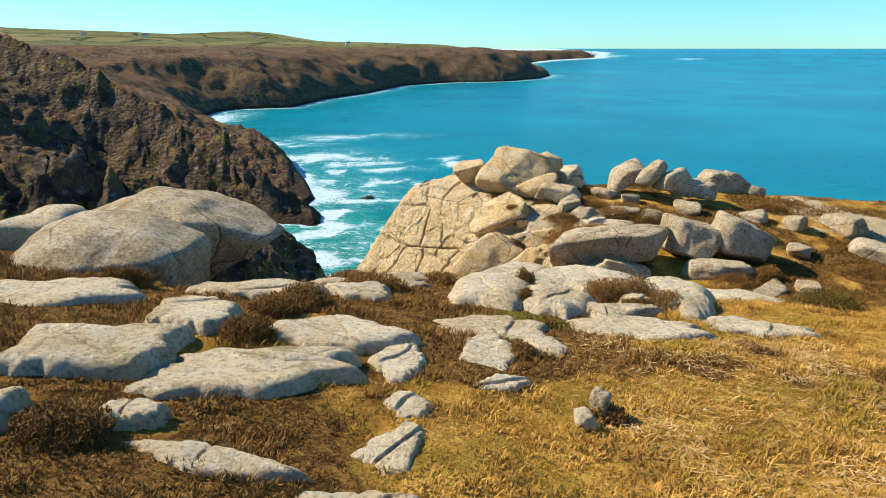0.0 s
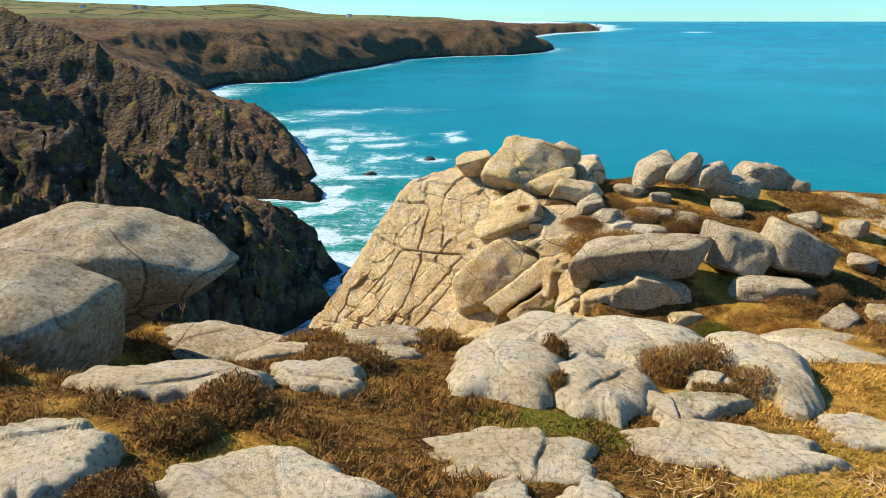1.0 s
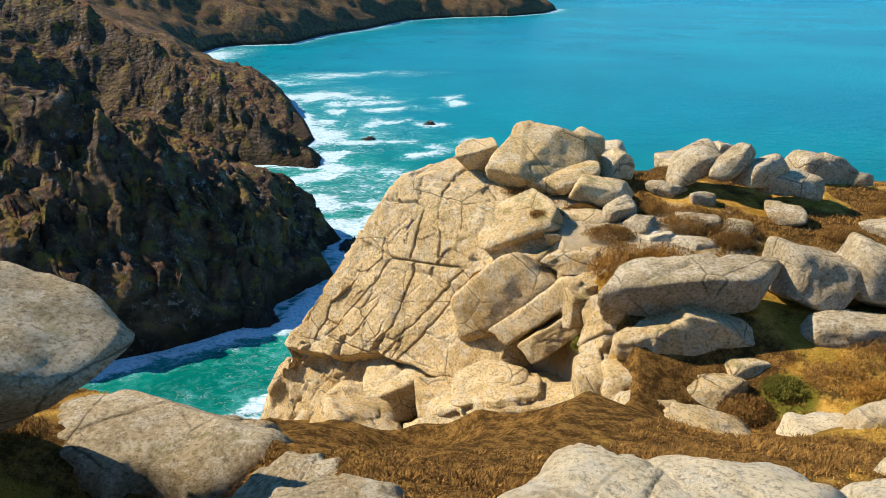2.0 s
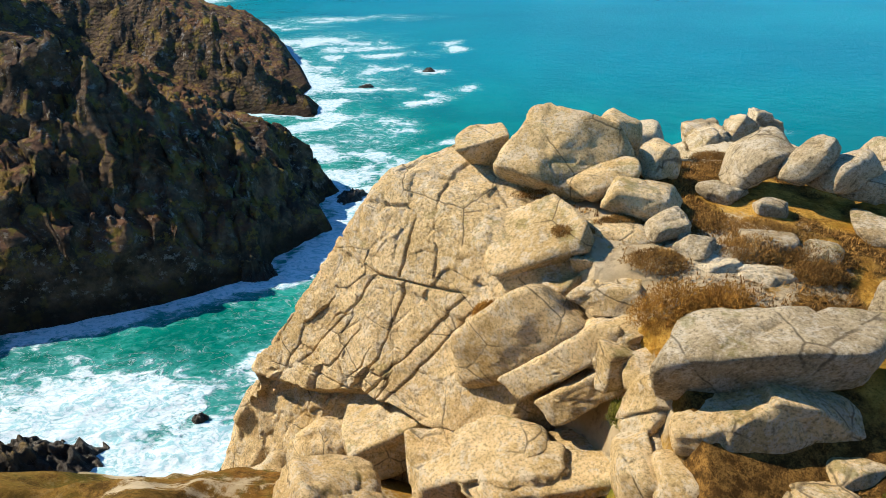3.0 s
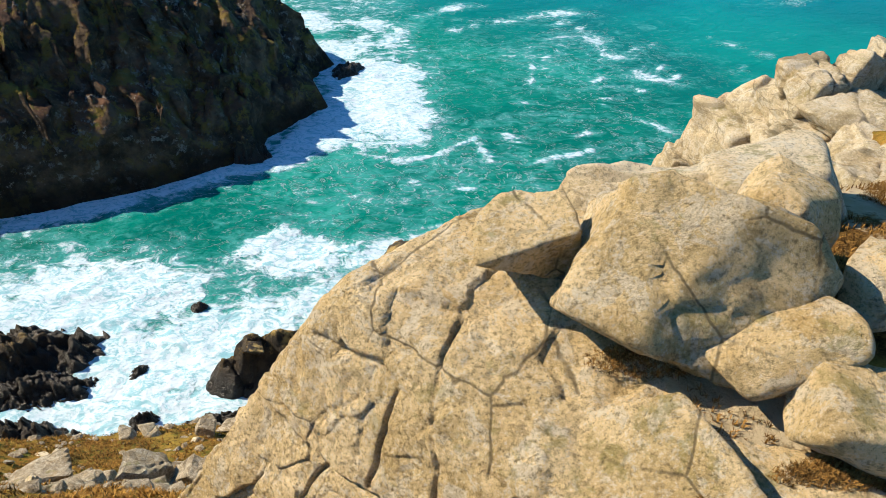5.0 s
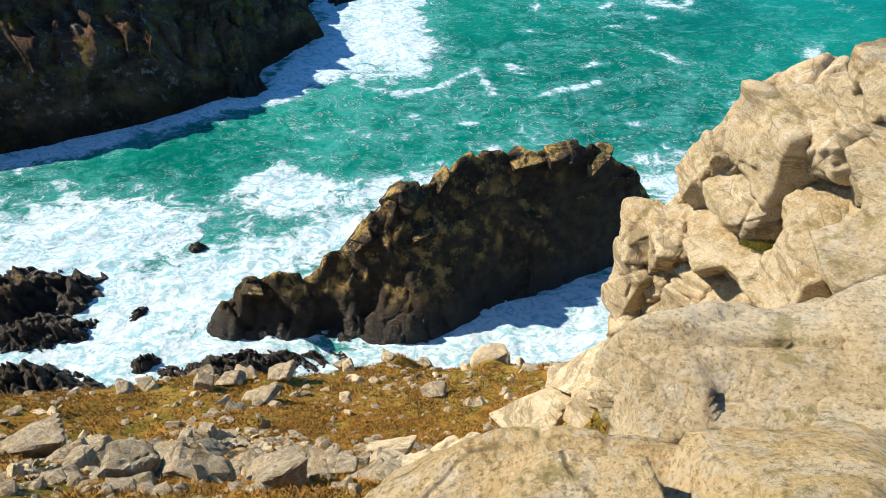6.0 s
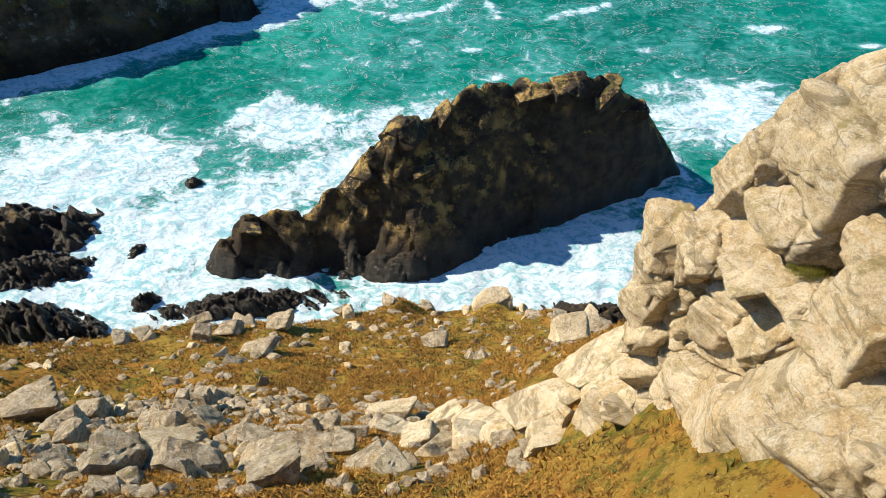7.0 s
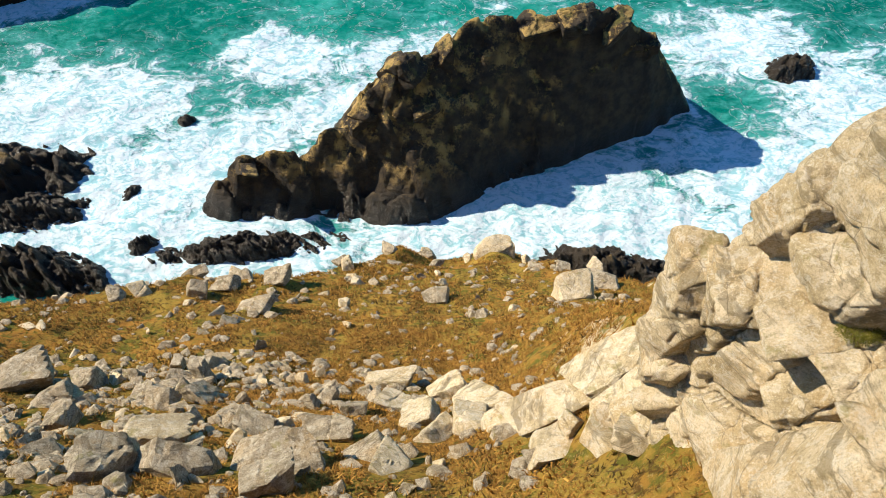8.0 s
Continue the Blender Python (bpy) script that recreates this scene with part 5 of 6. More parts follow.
rock("granite_block", (7.55, 28.80, 72.60), (3.33, 2.60, 3.33), (0, -26, 10), 317, "grey-stained granite block at the foot of the wall", **N)
rock("granite_block", (8.65, 26.40, 78.20), (2.43, 2.08, 2.05), (0, -20, 10), 318, "tan granite block in the headland wall", **N)
rock("granite_block", (6.65, 32.80, 73.50), (3.07, 2.47, 2.94), (0, -4, 10), 319, "tan granite block in the headland wall", **N)
rock("granite_block", (6.35, 31.80, 72.50), (2.30, 1.82, 1.02), (0, -18, 0), 320, "low granite slab at the foot of the wall", **N)
rock("granite_block", (8.85, 30.70, 81.60), (2.56, 2.08, 1.41), (0, -10, 0), 321, "pale jointed granite block on the headland's nose", **N)
rock("granite_block", (11.15, 31.70, 82.10), (1.66, 1.56, 2.05), (0, 0, 30), 322, "pale jointed granite block on the headland's nose", **N)
rock("granite_block", (11.55, 33.30, 81.80), (1.92, 1.82, 1.92), (0, 10, 10), 323, "pale jointed granite block on the headland's nose", **N)
rock("granite_block", (8.95, 28.30, 82.30), (3.46, 2.60, 1.15), (0, -6, 8), 324, "low pale granite block behind the capstones", **N)
rock("granite_block", (9.55, 27.60, 82.90), (2.56, 2.08, 1.02), (0, 8, 0), 325, "low pale granite block behind the capstones", **N)
rock("granite_block", (6.55, 25.30, 83.30), (2.30, 1.82, 1.28), (0, -14, 0), 326, "low pale granite block behind the capstones", **N)
rock("granite_block", (7.65, 23.10, 84.30), (2.05, 1.69, 1.15), (0, -10, 20), 327, "low pale granite block behind the capstones", **N)
rock("granite_block", (5.75, 21.90, 84.80), (1.92, 1.56, 1.02), (0, 10, 10), 328, "low pale granite block behind the capstones", **N)
rock("granite_block", (10.05, 25.60, 83.80), (2.30, 1.82, 1.28), (0, 6, 30), 329, "low pale granite block behind the capstones", **N)

rock("granite_block", (9.2, 30.6, 83.1), (2.0, 1.7, 1.5), (0, -18, 10), 330, "pale jointed granite block on the headland's nose", **N)
rock("granite_block", (10.2, 31.0, 83.4), (1.4, 1.3, 1.2), (0, 14, 30), 331, "pale jointed granite block on the headland's nose", **N)
rock("granite_block", (11.2, 31.3, 83.4), (1.2, 1.2, 1.5), (0, 0, 10), 332, "upright pointed granite block on the headland's nose", **N)
rock("granite_block", (10.3, 31.0, 82.2), (3.8, 2.6, 2.2), (0, 4, 8), 337, "broad jointed granite block on the headland's nose", **N)
rock("granite_block", (9.6, 29.6, 82.4), (2.8, 1.8, 1.4), (0, -8, 14), 338, "pale jointed granite block on the headland's nose", **N)
rock("granite_block", (6.9, 26.0, 79.2), (2.6, 2.0, 1.6), (-20, -14, 10), 339, "cream granite block at the top of the slope", **N)
rock("granite_block", (7.4, 25.2, 80.8), (2.4, 1.8, 1.4), (-14, -18, 24), 391, "cream granite block at the top of the slope", **N)
rock("granite_block", (9.4, 28.9, 83.1), (2.3, 1.6, 0.8), (0, -8, 10), 333, "low pale granite block behind the capstones", **N)
rock("granite_block", (10.6, 28.0, 83.3), (2.0, 1.5, 0.9), (0, 10, -10), 334, "low pale granite block behind the capstones", **N)
rock("granite_block", (8.1, 26.0, 83.4), (1.9, 1.4, 0.9), (0, -12, 14), 335, "low pale granite block behind the capstones", **N)
rock("granite_block", (6.9, 24.2, 84.2), (1.3, 1.1, 0.8), (0, 10, 0), 336, "low pale granite block behind the capstones", **N)

hewn("granite_block", (7.7, 28.3, 75.7), [((-0.25, 0.25, 0.93), 0.75), ((-0.45, -0.5, 0.74), 0.95), ((-0.95, 0.3, 0.1), 1.5), ((0.2, -0.95, 0.2), 1.3), ((0, 1, 0.2), 1.0), ((1, 0, 0), 1.8), ((0, 0, -1), 2.4), ((-0.8, -0.5, 0.3), 1.45)],
     861, "broad pale lichened granite slab below the brink", "granite block", "blocks of the headland's nose", CREAM_GRANITE, power=40, rough=0.06, broken=1.6)
hewn("granite_block", (8.3, 28.0, 78.2), [((-0.3, 0.1, 0.93), 0.6), ((-0.8, -0.3, 0.4), 1.1), ((-0.2, -0.95, 0.2), 1.1), ((0, 1, 0.2), 1.0), ((1, 0, 0), 1.5), ((0, 0, -1), 2.0), ((-0.6, 0.6, 0.3), 1.1)],
     863, "pale tilted granite block below the brink", "granite block", "blocks of the headland's nose", CREAM_GRANITE, power=40, rough=0.06, broken=1.4)

# fallen slabs on the slope
S = dict(group="fallen rocks on the slope", level=4, sharp=30, facets=2, cracks=1, rough=0.045, boxy=0.26, shade=False, material=GREY_GRANITE, category="fallen rock")


def fallen(x, y, size, turn, seed, label="angular pale granite block fallen on the slope", sink=0.25, **opts):
    o = dict(S)
    o.update(opts)
    return rock("fallen_rock", (x, y, ground_at(x, y) + size[2] * (0.5 - sink)), size, turn, seed, label, **o)


C = dict(material=CREAM_GRANITE)
fallen(1.7, 37.3, (3.3, 3.6, 1.3), (-40, 4, 28), 341, "large triangular grey granite slab on the slope", sink=0.1, **C)
fallen(3.95, 33.6, (4.5, 1.7, 0.9), (-16, -22, 17), 342, "long tilted granite slab propped on the slope", sink=-1.6, cracks=0, **C)
fallen(3.7, 31.9, (2.1, 1.9, 0.8), (-22, -8, 10), 343, "flat pale granite slab on the slope", sink=-0.1, cracks=0, **C)
fallen(5.0, 31.7, (1.25, 2.4, 0.7), (-26, -6, -30), 344, "flat pale granite slab on the slope", sink=-0.1, cracks=0, **C)
fallen(0.0, 40.2, (2.7, 2.0, 1.5), (-28, -12, 22), 345, sink=0, **C)
fallen(-3.7, 41.4, (3.6, 1.9, 1.3), (-24, -4, 6), 346, "layered pale granite slab on the slope", sink=0, **C)
fallen(-1.6, 37.0, (2.6, 2.3, 1.1), (-34, -8, 10), 347, sink=0, **C)
fallen(-3.2, 38.7, (2.2, 1.7, 1.0), (-30, 8, -20), 348, sink=0, **C)
fallen(-0.4, 35.2, (1.5, 3.0, 1.0), (-38, 6, -42), 349, sink=0, **C)
fallen(1.2, 35.9, (2.3, 2.7, 1.1), (-38, 0, -14), 350, sink=0, **C)
fallen(2.4, 35.0, (1.8, 1.6, 1.0), (-34, -12, 20), 351, sink=0, **C)
fallen(6.4, 34.6, (4.6, 2.6, 1.6), (-30, -24, 22), 378, "broad pale ledge at the foot of the crag", sink=0.1, **C)
fallen(6.1, 32.9, (3.2, 1.1, 0.8), (-24, -28, 30), 379, "narrow tilted granite ledge at the foot of the crag", sink=-0.1, **C)
fallen(5.9, 32.0, (2.5, 1.1, 0.7), (-24, -20, 24), 380, "narrow tilted granite ledge at the foot of the crag", sink=-0.1, **C)
fallen(6.7, 30.8, (1.9, 1.0, 0.8), (-20, -16, 26), 394, sink=0, **C)
fallen(6.0, 31.3, (1.6, 0.8, 0.6), (-20, -16, 24), 395, sink=0, **C)
fallen(4.3, 32.4, (1.0, 0.8, 0.7), (-20, -16, 50), 396, sink=-0.2, **C)
fallen(-2.3, 32.3, (1.8, 2.6, 0.9), (-42, 6, -32), 397, sink=0.1, **C)
fallen(-5.4, 34.9, (2.6, 2.0, 1.2), (-30, 6, 14), 398, sink=0)
fallen(-27.4, 41.2, (4.4, 3.2, 3.6), (0, 8, 28), 352, "huge angular grey boulder standing on the slope")
fallen(-23.4, 41.2, (2.0, 1.6, 2.3), (0, 0, 10), 353)
fallen(-18.6, 43.0, (1.2, 1.0, 1.9), (0, 10, 0), 354)
fallen(-16.7, 43.3, (1.5, 1.2, 1.5), (0, -10, 0), 355)
fallen(-15.5, 41.0, (1.2, 1.2, 2.8), (-30, -20, 0), 356)
fallen(-16.0, 37.8, (2.0, 1.6, 1.2), (0, -10, 0), 357)
fallen(-17.2, 41.3, (2.2, 1.2, 1.0), (0, 24, 0), 358)
fallen(-18.8, 39.9, (1.4, 1.1, 1.2), (0, 0, 0), 359)
fallen(-21.4, 42.0, (1.5, 1.1, 0.9), (0, 0, 0), 360)
fallen(-13.1, 32.0, (2.7, 2.6, 3.0), (-14, 14, 18), 361, "huge split grey boulder on the slope")
fallen(-10.3, 31.8, (3.8, 1.5, 1.8), (-20, 22, -12), 362, "huge split grey boulder on the slope")
fallen(-7.0, 32.5, (4.4, 2.7, 1.9), (-12, 3, 8), 363, "huge flat-topped grey boulder on the slope")
fallen(-6.3, 35.5, (2.3, 1.6, 1.1), (-20, 0, 0), 364)
fallen(-23.1, 54.8, (2.1, 1.7, 2.0), (0, 20, 0), 365)
fallen(-21.2, 56.4, (2.6, 2.2, 1.6), (0, -16, 0), 366)
fallen(-16.6, 57.5, (3.2, 2.4, 1.7), (0, -16, 0), 367)
fallen(-17.0, 52.3, (3.8, 2.6, 1.3), (0, -14, 0), 368)
fallen(-1.1, 55.3, (2.7, 2.2, 1.7), (0, -20, 0), 369)
fallen(-11.6, 69.4, (1.9, 1.8, 3.4), (0, -14, 0), 370, "upright rock at the lip of the slope", material=GRANITE)
fallen(5.4, 69.6, (5.6, 4.0, 2.8), (0, -12, 14), 371, "tan rock hump at the lip of the slope", material=GRANITE, sharp=6, facets=6, boxy=0.6, level=5, sink=0.3)
fallen(19.5, 70.5, (14, 6.0, 4.6), (0, 10, -12), 375, "black wet rock shelf at the lip of the slope", material=SEA_ROCK, broken=1.4)
fallen(-3.0, 70.4, (2.0, 1.6, 1.2), (0, 14, 30), 376)
fallen(-11.0, 69.0, (2.4, 1.6, 1.4), (0, -12, 10), 377)
fallen(11.0, 53.6, (4.6, 3.6, 2.6), (0, -10, 10), 372, "dark blocky outcrop on the slope", material=GRANITE)
fallen(14.6, 57.0, (4.4, 3.0, 1.4), (0, -10, 0), 373)
fallen(-13.8, 34.3, (3.6, 2.4, 2.0), (-30, 16, 0), 374, "dark split boulder on the slope", material=GRANITE)

for k, (x, y, lx, ly, lz, rz) in enumerate([(-6.5, 31.0, 2.4, 2.0, 1.2, 20), (-9.8, 35.6, 2.2, 1.6, 1.3, -20), (-5.2, 37.6, 1.8, 1.4, 1.0, 10), (-3.4, 33.2, 2.0, 1.7, 0.9, 35), (-19.6, 36.0, 2.2, 1.9, 1.6, 5), (-22.6, 38.4, 2.6, 2.0, 1.7, 30), (-14.2, 38.6, 2.0, 1.7, 1.4, -30)]):
    fallen(x, y, (lx, ly, lz), (-38 + 14 * math.sin(k * 2.1), 14 * math.sin(k * 1.3), rz), 381 + k, sink=0.1)

for k in range(18):
    # rocks along the lip where the slope drops to the shore
    x, size = -38 + 3.1 * k + 1.2 * math.sin(k * 4.1), 0.9 + 1.0 * abs(math.sin(k * 2.7))
    fallen(x, float(brow(x)) - 0.8 + 1.2 * math.sin(k * 1.9), (1.5 * size, size, 0.8 * size), (0, 20 * math.sin(k * 3.3), 50 * k), 431 + k, "angular rock at the lip of the slope", material=(GREY_GRANITE, GRANITE)[k % 2], sink=0.22, level=4, facets=5, boxy=0.5)

# loose stones, a few shapes repeated
moulds = []
for k in range(7):
    v, faces = stone_shape((1.0, 0.75, 0.5), 401 + k, level=3, sharp=34, facets=2, rough=0.05, cracks=0, boxy=0.42)
    moulds.append(mesh_of("loose_stone", v, faces, GREY_GRANITE if k % 3 else CREAM_GRANITE, False))
rng = np.random.RandomState(77)
placed = 0
while placed < 298:
    if placed < 165:
        x, y = rng.normal(-17, 8.0), rng.uniform(31, 44)
    elif placed < 278:
        x, y = rng.uniform(-40, 14), rng.uniform(44, 66)
    else:
        x, y = rng.uniform(-3, 7), rng.uniform(29, 40)
    size = 0.45 + 1.35 * rng.rand() ** 2.0
    ob = new("loose_stone", moulds[rng.randint(7)])
    ob.matrix_world = Matrix.LocRotScale((x, y, ground_at(x, y) + size * 0.04), Euler(rng.uniform(-1.2, 1.2, 3) * np.array([0.8, 0.8, 3])), (size * rng.uniform(0.8, 1.5), size, size * rng.uniform(0.6, 1.1)))
    tagged(ob, "loose angular grey stone on the grassy slope", "stone", "loose stones on the slope")
    placed += 1


# rocks awash in the cove
def reef(x, y, size, turn, seed, label="black wet rock awash in white surf"):
    """A ragged low rock that the swell washes over: beds on edge, gullies and broken knobs."""
    long, wide, high = size
    step = max(0.14, min(0.34, wide / 40))
    gu, gv = np.meshgrid(np.arange(-0.72 * long, 0.72 * long, step), np.arange(-0.8 * wide, 0.8 * wide, step))
    u, v = gu.ravel(), gv.ravel()
    p = flat3(u + 31.0 * seed, v)
    bent = flat3(u + 0.9 * v + 31.0 * seed, v * 0.45)
    far = np.hypot(u / (0.5 * long), v / (0.5 * wide)) + 0.30 * fbm(p, 0.35 * wide + 0.1 * long, 4, seed)
    z = high * (0.72 - 0.75 * far ** 1.5)
    edge, mark = joints(flat3(u + 0.7 * v + 0.12 * wide * fbm(p, 0.3 * wide, 3, seed + 5) + 31.0 * seed, v - 0.3 * u), (0.32 * wide, 0.22 * wide, 90.0), seed + 6)
    z = z + 0.40 * high * (mark - 0.5) * smooth(1.2, 0.6, far) - 0.10 * high * np.exp(-(edge / (0.02 * wide)) ** 2)
    z = z + 0.55 * high * (ridged(bent, 0.30 * wide, 4, seed + 2) - 0.62) + 0.20 * high * (ridged(p, 0.12 * wide, 3, seed + 3) - 0.6)
    z = z.reshape(gu.shape)
    ob = sheet("sea_rock", gu, gv, z, SEA_ROCK, z > -1.4)
    ob.matrix_world = pose(x, y, 0, 0, 0, turn)
    return tagged(ob, label, "sea rock", "rocks awash")


reef(-79, 97.5, (30, 15, 8), 14, 501)
reef(-71, 90.5, (17, 7.5, 4.5), 12, 502)
reef(-34, 83.6, (29, 6, 3.6), 8, 503)
reef(-67, 79, (27, 8.5, 6.5), -8, 504, "black wet rock shelf at the foot of the slope")
reef(66.5, 126, (10.5, 8, 5), 24, 505, "dark rock standing alone in the surf")
reef(-49, 112, (3.4, 2.4, 2.2), 20, 506)
reef(25, 80, (26, 8, 5), -8, 507, "black wet rock shelf at the foot of the slope")
reef(-34, 230, (14, 9, 4), 60, 508)
reef(-54.5, 177, (6, 4, 5), 10, 509)
reef(-11, 452, (8, 6, 3), 0, 510)
reef(-52, 171, (11, 6, 8), 30, 511)
reef(-50, 84, (5, 3, 3), 20, 512)
reef(-55, 95, (4, 2.4, 1.6), 50, 513)
reef(-47, 404, (9, 5, 3), 20, 514)


# crags on the island's crest
for k, (x, y, lx, ly, lz) in enumerate([(19.5, 112, 5.5, 5, 5), (12.5, 111.5, 6, 5, 4), (27, 113, 6, 5, 4.5), (32.5, 113.5, 4.5, 4, 6), (-8, 103.5, 6.5, 5, 5), (-1, 106.5, 5, 4, 4), (-14, 99.5, 5, 4, 5), (-4, 101, 4.5, 4, 4), (-33, 94.5, 7, 5, 4)]):
    top = float(isle_height(np.array([x], float), np.array([y], float))[0])
    rock("crag", (x, y, top - lz * 0.42), (lx * 1.3, ly * 1.2, lz), (16, -30 + 8 * math.sin(k * 2.2), 25 * math.sin(k * 1.3)), 521 + k, material=SEA_ROCK, parent=island, level=5, sharp=26, facets=4, rough=0.06, cracks=2, boxy=0.5, broken=2.2, step=0.12)


# ---- plants ----
def clear_of_rock(x, y, grow=1.0):
    ok = np.ones(len(x), bool)
    for fx0, fy0, rx, ry, turn in FOOTPRINTS:
        c, s = math.cos(radians(turn)), math.sin(radians(turn))
        u, v = (x - fx0) * c + (y - fy0) * s, (y - fy0) * c - (x - fx0) * s
        ok &= (u / (rx * grow)) ** 2 + (v / (ry * grow)) ** 2 > 1
    return ok


def blades(name, base, length, width, lean, material, seed, bend=0.4, twigs=1):
    """Many thin tapered leaves in one mesh: base points, a length each, and how far they lean."""
    rng = np.random.RandomState(seed)
    base = np.repeat(base, twigs, 0)
    n = len(base)
    length = np.repeat(length, twigs) * rng.uniform(0.6, 1.15, n)
    way = rng.uniform(0, 2 * math.pi, n)
    tip = np.abs(rng.normal(0, lean, n)) + (1.35 if name == "bracken_litter" else 0.0)
    out = np.stack([np.cos(way), np.sin(way), np.zeros(n)], -1)
    side = np.stack([-np.sin(way + rng.normal(0, 0.8, n)), np.cos(way), np.zeros(n)], -1) * (np.asarray(width) * rng.uniform(0.6, 1.3, n) / 2)[:, None]
    up = np.array([0, 0, 1.0])
    mid = base + (out * np.sin(tip)[:, None] + up * np.cos(tip)[:, None]) * (0.55 * length)[:, None]
    tip2 = tip + bend
    end = mid + (out * np.sin(tip2)[:, None] + up * np.cos(tip2)[:, None]) * (0.45 * length)[:, None]
    points = np.stack([base - side, base + side, mid + side * 0.8, mid - side * 0.8, end], 1).reshape(-1, 3)
    k = np.arange(n)[:, None] * 5
    faces = np.concatenate([k + np.array([[0, 1, 2]]), k + np.array([[0, 2, 3]]), k + np.array([[3, 2, 4]])])
    return mesh_of(name, points, faces, material, shade=False)


def scatter(count, box, accept, seed):
    rng = np.random.RandomState(seed)
    x, y = rng.uniform(box[0], box[2], count), rng.uniform(box[1], box[3], count)
    keep = (rng.rand(count) < accept(x, y)) & clear_of_rock(x, y)
    x, y = x[keep], y[keep]
    return np.stack([x, y, ground_height(x, y) - 0.01], -1)


def top_only(x, y):
    return (ring_distance(x, y, TOP_EDGE) > 0.05) * 1.0


box_near = (-6.5, 1.6, 9.5, 12.5)
p = scatter(150000, box_near, lambda x, y: top_only(x, y) * smooth(0.45, 0.75, heath_at(x, y)), 601)
tagged(new("heather_cover", blades("heather_cover", p, 0.035 + 0.07 * smooth(-0.3, 0.5, fbm(p, 0.4, 3, 639)), 0.008, 0.8, HEATHER, 602, twigs=4)), "low brown winter heather over the headland", "heather", kind="stuff")
p = scatter(190000, box_near, lambda x, y: top_only(x, y) * smooth(0.65, 0.35, heath_at(x, y)) * smooth(0.6, 0.3, moss_at(x, y)), 603)
tagged(new("dry_grass", blades("dry_grass", p, 0.035 + 0.085 * smooth(-0.3, 0.5, fbm(p, 0.35, 3, 640)), 0.0075, 0.9, STRAW, 604, 0.7, twigs=3)), "short bleached golden grass", "grass", kind="stuff")
p = scatter(60000, box_near, lambda x, y: top_only(x, y) * smooth(0.3, 0.6, moss_at(x, y)), 605)
tagged(new("moss_cover", blades("moss_cover", p, np.full(len(p), 0.05), 0.01, 0.7, MOSS, 606, twigs=2)), "yellow-green moss and short turf", "moss", kind="stuff")
p = scatter(90000, (2.0, 12.0, 16.0, 30.0), lambda x, y: top_only(x, y) * smooth(0.35, 0.7, heath_at(x, y)), 607)
tagged(new("heather_cover", blades("heather_cover", p, np.full(len(p), 0.09), 0.012, 0.8, HEATHER, 608, twigs=3)), "brown heather between the boulders", "heather", kind="stuff")
p = scatter(15000, (0.5, 2.2, 5.5, 6.6), lambda x, y: smooth(0.9, 1.8, x) * smooth(6.7, 6.0, y) * (0.25 + 0.75 * smooth(-0.1, 0.3, fbm(flat3(x, y), 0.7, 3, 66))), 609)
p[:, 2] += 0.035
tagged(new("bracken_litter", blades("bracken_litter", p, np.full(len(p), 0.10), 0.0075, 0.35, BRACKEN, 610, 0.1)), "pale dead bracken stalks strewn on grass", "dead bracken", kind="stuff")
p = scatter(80000, (-14, 26, 9, 50), lambda x, y: (ring_distance(x, y, TOP_EDGE) < -1.0) * smooth(-0.4, 0.1, fbm(flat3(x, y), 1.8, 3, 70)), 617)
tagged(new("slope_grass", blades("slope_grass", p, np.full(len(p), 0.26), 0.026, 0.8, BRAE, 618, 0.6, twigs=2)), "golden and rust grass between the fallen slabs", "grass", kind="stuff")
p = scatter(70000, (-52, 27, 26, 76), lambda x, y: (ring_distance(x, y, TOP_EDGE) < -1.5) * smooth(-0.35, 0.2, fbm(flat3(x, y), 2.5, 3, 67)), 611)
tagged(new("slope_grass", blades("slope_grass", p, np.full(len(p), 0.42), 0.055, 0.7, BRAE, 612, 0.6, twigs=3)), "golden straw coloured tussocks on the slope", "grass", kind="stuff")
p = scatter(42000, (-52, 27, 26, 76), lambda x, y: (ring_distance(x, y, TOP_EDGE) < -1.5) * smooth(0.0, 0.3, fbm(flat3(x, y), 4.5, 3, 68)), 613)
tagged(new("slope_moss", blades("slope_moss", p, np.full(len(p), 0.24), 0.035, 0.7, MOSS, 614, 0.6, twigs=3)), "green tussocks on the slope", "grass", kind="stuff")


p = scatter(80000, (-52, 27, 26, 76), lambda x, y: (ring_distance(x, y, TOP_EDGE) < -1.5) * smooth(-0.1, 0.3, fbm(flat3(x, y), 1.6, 3, 69)), 615)
tagged(new("slope_sedge", blades("slope_sedge", p, np.full(len(p), 0.34), 0.05, 0.8, SEDGE, 616, 0.6, twigs=2)), "dark brown sedge tussocks on the slope", "grass", kind="stuff")


def bush(x, y, rx, ry, h, material, seed, label, category="heather bush", z=None, count=2200, leaf=0.045):
    """A low dense shrub: a mound of short twigs."""
    rng = np.random.RandomState(seed)
    u = rng.normal(size=(count, 3))
    u = u / np.linalg.norm(u, axis=1)[:, None]
    u[:, 2] = np.abs(u[:, 2])
    r = (0.55 + 0.45 * rng.rand(count)) * (1 + 0.25 * fbm(u + seed, 0.6, 3, seed))
    p = u * r[:, None] * np.array([rx, ry, h])
    z = ground_at(x, y) if z is None else z
    ob = new("heather_bush", blades("heather_bush", p, np.full(count, leaf), leaf * 0.15, 0.9, material, seed + 1, twigs=4))
    ob.location = (x, y, z - 0.03)
    return tagged(ob, label, category, "bushes between the rocks")


